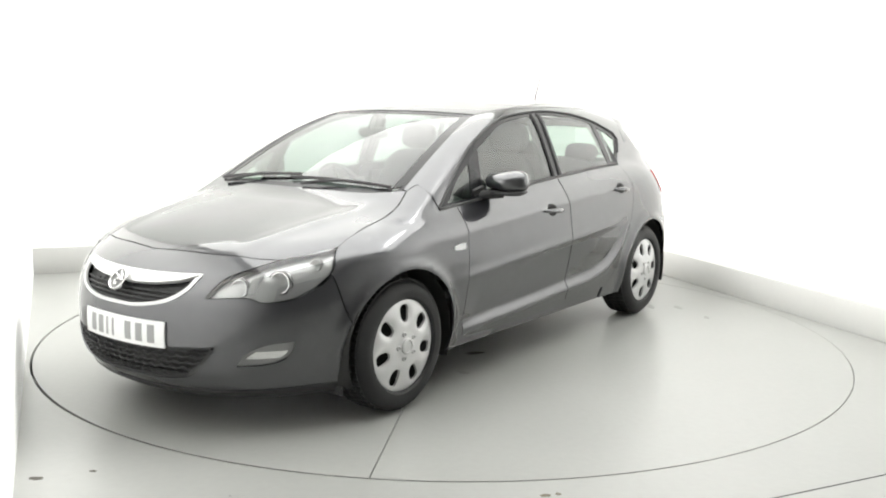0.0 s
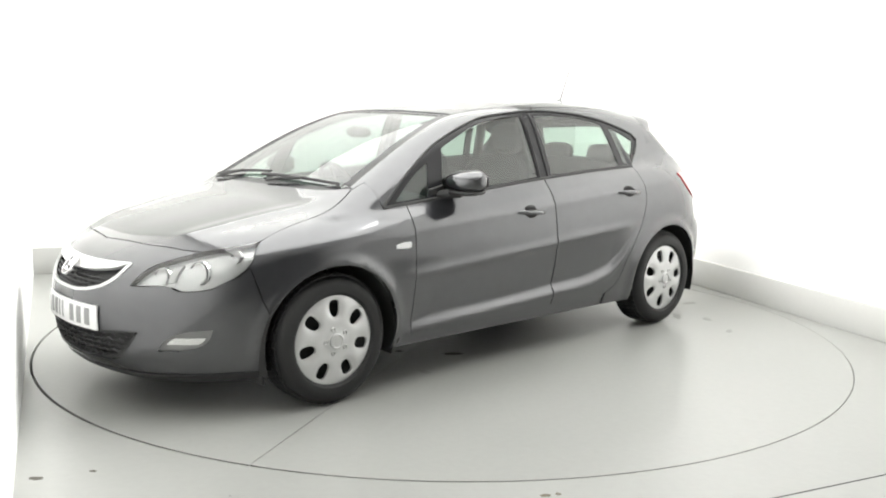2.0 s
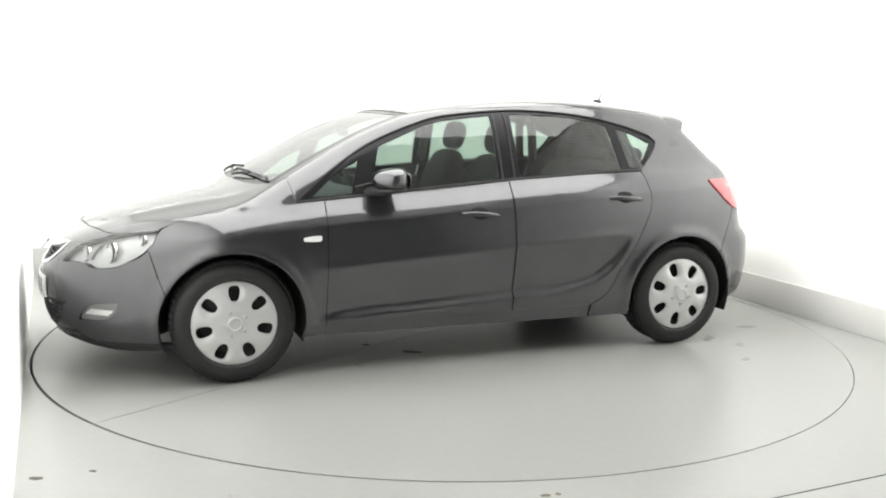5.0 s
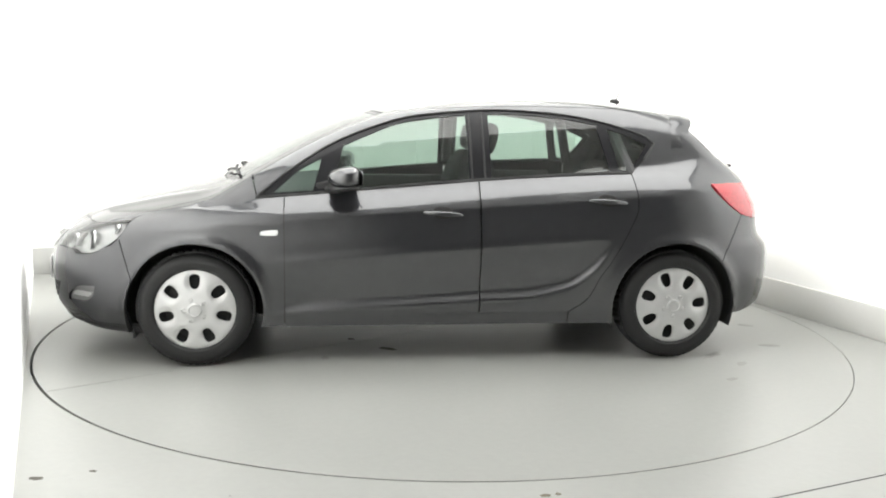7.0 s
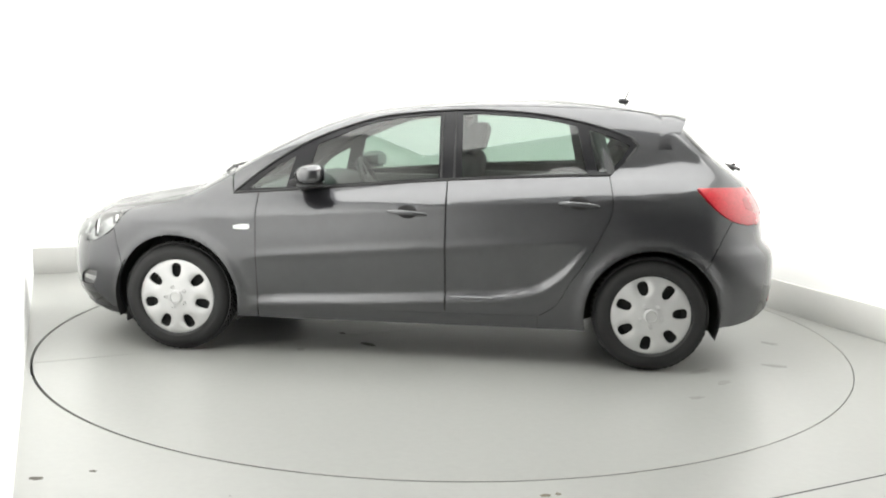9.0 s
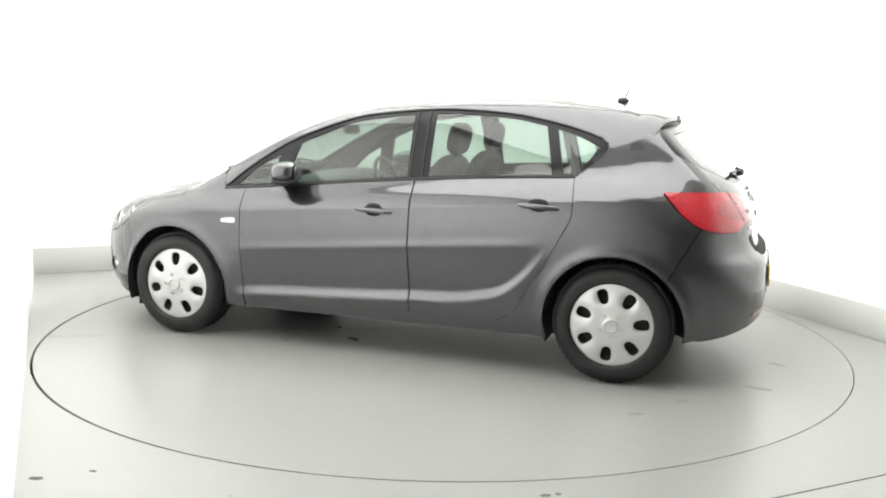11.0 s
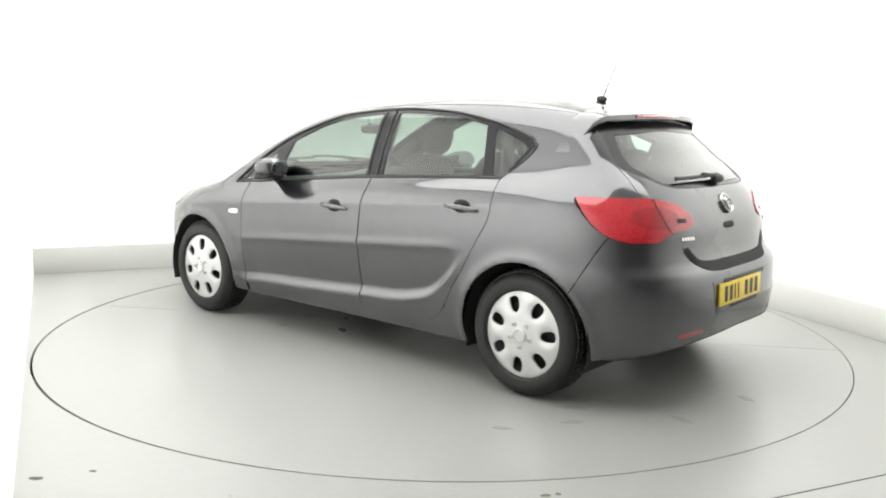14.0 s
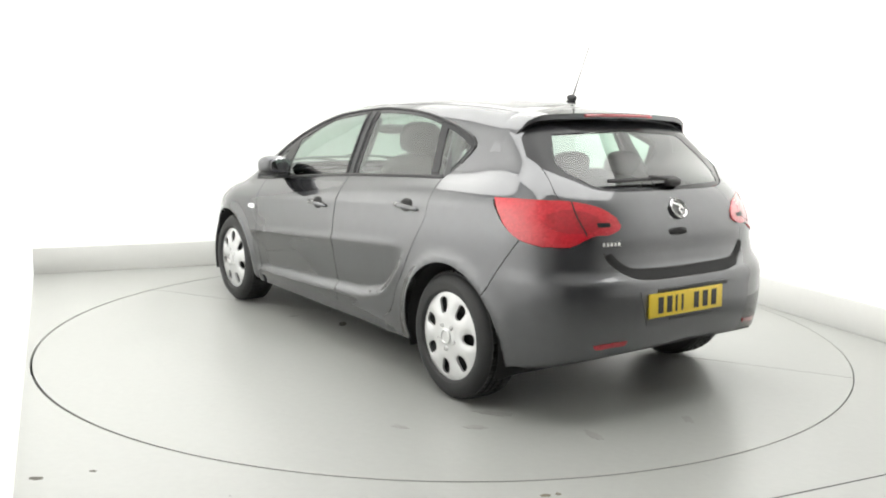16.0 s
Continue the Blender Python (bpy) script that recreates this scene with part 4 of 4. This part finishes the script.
def build_headlamps():
    for lamp, s in zip(kids("headlamp_housing"), (1, -1)):
        flip = Matrix.Diagonal((1, s, 1, 1))
        for y, z, r, mat in ((0.555, 0.655, 0.034, CHROME), (0.672, 0.676, 0.042, CHROME), (0.738, 0.742, 0.022, CHROME)):
            p = on_skin([(y, z)], "front")
            n = Vector((1, 0.35, 0.1)).normalized()
            m = flip @ Matrix.Translation(Vector(p[0]) - n * 0.034) @ n.to_track_quat("Z", "Y").to_matrix().to_4x4()
            bm = bmesh.new()
            lathe(bm, [(r * 1.12, -0.004), (r * 1.12, 0.006), (r, 0.006), (r * 0.9, -0.01), (r * 0.5, -0.028), (r * 0.25, -0.03)], m, 32, False)
            lathe(bm, [(r * 1.13, -0.012), (r * 1.13, 0.003), (r * 1.3, -0.002), (r * 1.34, -0.012)], m, 32, False)
            bowl = part("lamp_bowl", bm, mat, lamp, "round lamp reflector")
            bm = bmesh.new()
            lathe(bm, [(r * 1.14, -0.006), (r * 1.14, 0.010), (r * 1.24, 0.010), (r * 1.26, -0.006)], m, 32)
            part("bowl_ring", bm, STEEL, bowl, "dark ring round the reflector")
            bm = bmesh.new()
            pillow(bm, m @ pose(0, 0, -0.018), r * 0.4, r * 0.4, 0.02, 2, 10)
            part("bulb", bm, LENS if mat is CHROME else AMBER, bowl, "lamp bulb", None)
        web = [("front", [(0.598, 0.635), (0.622, 0.64)]), ("front", [(0.622, 0.64), (0.612, 0.715)]), ("front", [(0.612, 0.715), (0.59, 0.70)]), ("front", [(0.59, 0.70), (0.598, 0.635)])]
        ob = skin("lamp_web", web, "nose", EMBLEM, lamp, lift=-0.012, gap=0, lip=0.016, step=0.01, label="grey web between the reflectors")
        if s < 0:
            ob.data.transform(Matrix.Diagonal((1, -1, 1, 1)))
            ob.data.flip_normals()
    # side repeaters on the wings
    mark = [("side", [(-0.352, 0.731), (-0.352, 0.748), (-0.40, 0.757), (-0.443, 0.758)]), ("side", [(-0.443, 0.758), (-0.443, 0.732), (-0.40, 0.728), (-0.352, 0.731)])]
    for wing, s in zip(kids("front_wing"), (1, -1)):
        ob = skin("side_repeater", mark, "roll", PLATE_WHITE, wing, lift=0.006, gap=0, lip=0.01, step=0.01, label="small white side repeater lens")
        if s < 0:
            ob.data.transform(Matrix.Diagonal((1, -1, 1, 1)))
            ob.data.flip_normals()


def build_rear():
    gate, bumper = kids("tailgate")[0], kids("rear_bumper")[0]
    # roof spoiler: from the roof's end back to a thin trailing edge, its ends drawn down the pillars
    n = 40
    rows = []
    flush = float(on_skin([(-2.79, 1.225)], "side")[0][1]) + 0.004
    for k in range(n + 1):
        u = -1 + 2 * k / n
        s = abs(u)
        bend = max(s - 0.72, 0) / 0.28
        y = math.copysign(min(0.545 * s / 0.80, 0.545) + (flush - 0.545) * bend**1.3, u)
        down = bend**1.5
        xa = -2.735 + 0.03 * down
        ang = math.atan2(1.45 - CORE - 0.25 * down, abs(y)) if s > 0.01 else math.pi / 2
        za = on_skin([(xa, ang * 0.8)], "roll")[0]
        xt = -2.922 + 0.085 * s**2 + 0.05 * bend**1.4
        zt = 1.408 - 0.028 * s**2 - 0.165 * bend**1.4
        top = Vector((za[0], math.copysign(za[1], u), za[2] + 0.002))
        tip = Vector((xt, math.copysign(abs(y), u), zt))
        mid = (top + tip) / 2 + Vector((0, 0, 0.008))
        rows.append([top, mid, tip, tip + Vector((0.004, 0, -0.026 * (1 - 0.6 * bend))), mid + Vector((0.03, 0, -0.036)), top + Vector((-0.03, -math.copysign(0.02, u) * bend, -0.055 * (1 - 0.7 * bend)))])
    bm = bmesh.new()
    vs = [[bm.verts.new(p) for p in row] for row in rows]
    for a, b in zip(vs, vs[1:]):
        for k in range(6):
            bm.faces.new((a[k], a[(k + 1) % 6], b[(k + 1) % 6], b[k]))
    bm.faces.new(vs[0])
    bm.faces.new(vs[-1])
    spoiler = part("roof_spoiler", bm, PAINT, gate, "body-coloured roof spoiler", 40)
    bm = bmesh.new()
    tube(bm, [(-2.921 + 0.085 * (y / 0.545 * 0.8)**2, y, 1.395 - 0.028 * (y / 0.68)**2) for y in np.linspace(-0.24, 0.24, 13)], 0.009, 6)
    part("brake_lamp", bm, RED_DARK, spoiler, "narrow dark red brake lamp")
    # tailgate fittings
    build_badge("rear", 0.0, 0.962, 0.003, 0.052, gate)
    bm = bmesh.new()
    pillow(bm, frame_on("rear", 0.03, 0.862, 0.0), 0.13, 0.034, 0.012, 3, 10)
    part("tailgate_handle", bm, DARK, gate, "dark tailgate release", None)
    for k in range(5):
        bm = bmesh.new()
        block(bm, frame_on("rear", 0.50 - 0.02 * k, 0.826, 0.002), 0.013, 0.016, 0.003)
        part("name_bar", bm, CHROME, gate, "small chrome name bar")
    # recess, plate, valance, reflectors
    recess = [("rear", [(0.0, 0.622), (0.36, 0.616)]), ("rear", [(0.36, 0.616), (0.315, 0.458)]), ("rear", [(0.315, 0.458), (0.0, 0.452)])]
    skin("plate_recess", recess, "tail", PAINT, bumper, lift=0.003, gap=0, lip=0.006, symmetric=True, step=0.04, label="plate panel of the bumper")
    build_plate("rear", 0.055, 0.545, 0.005, PLATE_YELLOW, INK, bumper, "yellow number plate with plain bars")
    bm = bmesh.new()
    block(bm, frame_on("rear", 0.0, 0.609, 0.0), 0.50, 0.020, 0.012, 0.004)
    part("plate_lamp_strip", bm, BLACK, bumper, "black strip over the plate")
    bm = bmesh.new()
    block(bm, frame_on("rear", 0.0, 0.474, 0.0), 0.34, 0.014, 0.012, 0.004)
    part("plate_lamp_strip", bm, BLACK, bumper)
    # the gate overhang's shade and dim reflection, painted as a dark strip
    ledge = [("rear", [(0.0, 0.702), (0.30, 0.708), (0.39, 0.728), (0.462, 0.785)]), ("rear", [(0.462, 0.785), (0.492, 0.765), (0.415, 0.695), (0.30, 0.664), (0.0, 0.658)])]
    skin("tailgate_seal", ledge, "tail", DARK, gate, lift=0.0025, gap=0, lip=0.01, symmetric=True, step=0.015, label="dark strip painted for the shade under the tailgate's overhang")
    for s in (1, -1):
        strip = [("rear", [(0.42, 0.398), (0.50, 0.394), (0.585, 0.385)]), ("rear", [(0.585, 0.385), (0.57, 0.365), (0.50, 0.372), (0.43, 0.376), (0.42, 0.398)])]
        ob = skin("reflector", strip, "tail", RED_DARK, bumper, lift=0.003, gap=0, lip=0.006, step=0.012, label="dark red bumper reflector")
        if s < 0:
            ob.data.transform(Matrix.Diagonal((1, -1, 1, 1)))
            ob.data.flip_normals()
    low = [("rear", [(0.0, 0.375), (0.42, 0.36), (0.63, 0.33), (0.80, 0.27)]), ("rear", [(0.80, 0.27), (0.78, 0.25), (0.62, 0.302), (0.42, 0.332), (0.0, 0.345)])]
    skin("rear_valance", low, "tail", BLACK, bumper, lift=-0.006, gap=0, lip=0.03, symmetric=True, step=0.03, label="black lower valance")
    # tail lamp insides: a darker swirl and the split where the tailgate opens
    inner = [("rear", [(0.70, 0.955), (0.62, 0.975), (0.53, 0.955), (0.49, 0.91), (0.53, 0.885)]), ("rear", [(0.53, 0.885), (0.60, 0.875), (0.67, 0.88), (0.72, 0.91), (0.70, 0.955)])]
    split = [("rear", [(0.598, 1.008), (0.600, 0.94), (0.578, 0.865)]), ("rear", [(0.578, 0.865), (0.572, 0.866)]), ("rear", [(0.572, 0.866), (0.594, 0.94), (0.592, 1.008)]), ("rear", [(0.592, 1.008), (0.598, 1.008)])]
    core = [("rear", [(0.455, 0.918), (0.455, 0.902), (0.52, 0.902), (0.52, 0.918), (0.455, 0.918)])]
    for lamp, s in zip(kids("tail_lamp"), (1, -1)):
        for name, loop, mat, up in (("lamp_bowl", inner, RED_DARK, 0.0075), ("lamp_split", split, DARK, 0.008), ("reverse_lamp", core, BLACK_GLOSS, 0.008)):
            ob = skin(name, loop, "tail", mat, lamp, lift=up, gap=0, lip=0.003, step=0.012)
            if s < 0:
                ob.data.transform(Matrix.Diagonal((1, -1, 1, 1)))
                ob.data.flip_normals()
    bm = bmesh.new()
    block(bm, pose(-3.02, -0.2, 0.36), 0.30, 0.5, 0.12, 0.05)
    part("silencer", bm, DARK, car, "dark exhaust silencer under the tail")


def build_trim():
    """Black strips along the foot of the side windows, and the screen's edges."""
    for s in (1, -1):
        for name, line, r in (("belt_moulding", [(x, z + 0.004) for x, z in BELT], 0.008), ("window_moulding", WINDOW_TOP + WINDOW_TIP[1:3], 0.007)):
            bm = bmesh.new()
            p = on_skin(spline(line, 0.05), "side") * (1, s, 1)
            tube(bm, p, r, 6)
            part(name, bm, BLACK, kids("window_surround")[0 if s > 0 else 1], "black rubber moulding")
        for x0, x1, z0, z1 in ((-1.512, -1.505, 1.03, 1.395), (-1.585, -1.578, 1.036, 1.40)):
            bm = bmesh.new()
            tube(bm, on_skin(spline([(x0, z0), (x1, z1)], 0.05), "side") * (1, s, 1), 0.006, 6)
            part("pillar_moulding", bm, BLACK, kids("window_surround")[0 if s > 0 else 1], "black rubber moulding")
    for s in (1, -1):
        bm = bmesh.new()
        block(bm, pose(0.34, 0.73 * s, 0.17), 0.014, 0.14, 0.05, 0.006)
        part("air_deflector", bm, BLACK, car, "black air deflector before the wheel")


def build_seat(x, y):
    bm = bmesh.new()
    pillow(bm, pose(x + 0.22, y, 0.47, 0, -8, 0), 0.54, 0.52, 0.20, 3.2, 16)
    seat = part("front_seat", bm, CLOTH, car, "dark cloth front seat", None)
    bm = bmesh.new()
    pillow(bm, pose(x - 0.10, y, 0.82, 0, -17, 0), 0.17, 0.50, 0.68, 3.4, 18, lambda q: Vector((q.x + 0.35 * q.y * q.y, q.y * (1 - 0.25 * max(q.z, 0)), q.z)))
    part("backrest", bm, CLOTH, seat, "", None)
    bm = bmesh.new()
    pillow(bm, pose(x - 0.215, y, 1.245, 0, -12, 0), 0.10, 0.27, 0.19, 3, 14)
    for k in (-0.06, 0.06):
        tube(bm, [(x - 0.19, y + k, 1.08), (x - 0.21, y + k, 1.2)], 0.007, 8)
    part("headrest", bm, CLOTH, seat, "", None)


def build_inside():
    for y in (0.365, -0.365):
        build_seat(-1.45, y)
    bm = bmesh.new()
    pillow(bm, pose(-2.15, 0, 0.50, 0, -6, 0), 0.52, 1.30, 0.20, 4, 16)
    bench = part("rear_bench", bm, CLOTH, car, "dark cloth rear bench", None)
    bm = bmesh.new()
    pillow(bm, pose(-2.46, 0, 0.80, 0, -20, 0), 0.16, 1.30, 0.62, 4, 18)
    part("bench_back", bm, CLOTH, bench, "", None)
    for y in (0.40, 0.0, -0.40):
        bm = bmesh.new()
        pillow(bm, pose(-2.575, y, 1.13, 0, -14, 0), 0.09, 0.25, 0.14, 3, 12)
        part("headrest", bm, CLOTH, bench, "", None)
    bm = bmesh.new()
    pillow(bm, pose(-0.52, 0, 0.83, 0, 6, 0), 0.50, 1.42, 0.26, 4, 20, lambda q: Vector((q.x - 0.25 * q.y * q.y, q.y, q.z + 0.03 * math.exp(-((q.y + 0.37) / 0.2)**2) * (q.z > 0))))
    dash = part("dashboard", bm, DASH, car, "dark moulded dashboard", None)
    bm = bmesh.new()
    block(bm, pose(-0.60, -0.16, 0.95, 0, 20, 0), 0.03, 0.10, 0.03, 0.006)
    part("hazard_switch", bm, RED_LENS, dash, "small red switch")
    bm = bmesh.new()
    m = pose(-0.90, -0.365, 0.90, 0, -66, 0)
    ring = [m @ Vector((0.185 * math.cos(a), 0.185 * math.sin(a), 0)) for a in np.linspace(0, 2 * math.pi, 41)]
    tube(bm, ring, 0.015, 8)
    wheel = part("steering_wheel", bm, BLACK, dash, "black steering wheel", None)
    bm = bmesh.new()
    pillow(bm, m @ pose(0, 0, -0.01), 0.15, 0.19, 0.06, 2.6, 12)
    for a in (0, 180, 270):
        block(bm, m @ pose(0, 0, 0, 0, 0, a) @ pose(0.12, 0, 0), 0.12, 0.03, 0.014, 0.005)
    part("wheel_boss", bm, BLACK, wheel, "", None)
    bm = bmesh.new()
    pillow(bm, pose(-0.78, 0, 1.275, 0, 12, 0), 0.035, 0.23, 0.065, 3, 12)
    tube(bm, [(-0.78, 0, 1.29), (-0.74, 0, 1.31)], 0.012, 8)
    part("inside_mirror", bm, BLACK, car, "black interior mirror", None)
    for s in (1, -1):
        for x in (-1.55, -2.45):
            bm = bmesh.new()
            tilt = 20 if x < -2 else -4
            p = on_skin([(x, 1.06), (x + (0.1 if x < -2 else 0.0), 1.36)], "side") * (1, s, 1)
            a, b = Vector(p[0]), Vector(p[1])
            v = Vector((0, -0.045 * s, 0))
            tube(bm, [a + v, (a + b) / 2 + v * 1.1, b + v], 0.035, 8)
            part("pillar_lining", bm, DASH, car, "moulded pillar lining")
        bm = bmesh.new()
        block(bm, pose(-1.02, s * 0.745, 0.84), 1.02, 0.05, 0.22, 0.02)
        block(bm, pose(-1.95, s * 0.735, 0.88), 0.74, 0.05, 0.22, 0.02)
        part("door_lining", bm, DASH, car, "dark moulded door lining")
    bm = bmesh.new()
    block(bm, pose(-2.85, 0, 0.92, 0, 3, 0), 0.55, 1.05, 0.025, 0.008)
    part("parcel_shelf", bm, CLOTH, car, "dark parcel shelf")
    bm = bmesh.new()
    block(bm, pose(-0.05, 0, 0.62), 0.9, 1.15, 0.2, 0.05)
    block(bm, pose(-0.2, 0, 0.75), 0.16, 1.4, 0.35, 0.03)
    part("bulkhead", bm, DARK, car, "dark engine bay and bulkhead")


build_handles()
build_mirrors()
build_antenna()
build_wipers()
build_front()
build_headlamps()
build_rear()
build_trim()
build_inside()

for ob in car.children:
    ob.matrix_basis = Matrix.Translation(CAR_SHIFT) @ ob.matrix_basis


def motions():
    turn = [(0.0, 233.6), (0.5, 231.75), (1.0, 229.05), (1.5, 225.65), (2.0, 222.05), (2.5, 218.6), (3.0, 215.1), (3.5, 211.6), (4.0, 208.1), (4.5, 204.6), (5.0, 201.1), (5.5, 197.65), (6.0, 194.15), (6.5, 190.7), (7.0, 187.35), (7.5, 184.05),
            (8.0, 180.8), (8.5, 177.6), (9.0, 174.2), (9.5, 170.8), (10.0, 167.4), (10.5, 164.0), (11.0, 160.55), (11.5, 157.1), (12.0, 153.7), (12.5, 150.35), (13.0, 146.95), (13.5, 143.45), (14.0, 139.9), (14.5, 136.4), (15.0, 132.85), (15.5, 129.4), (16.0, 125.95)]
    walk(car, [(t, pose(0, 0, 0, 0, 0, a)) for t, a in turn])
    walk(turntable, [(t, pose(0, 0, 0, 0, 0, a + SEAM)) for t, a in turn])


motions()
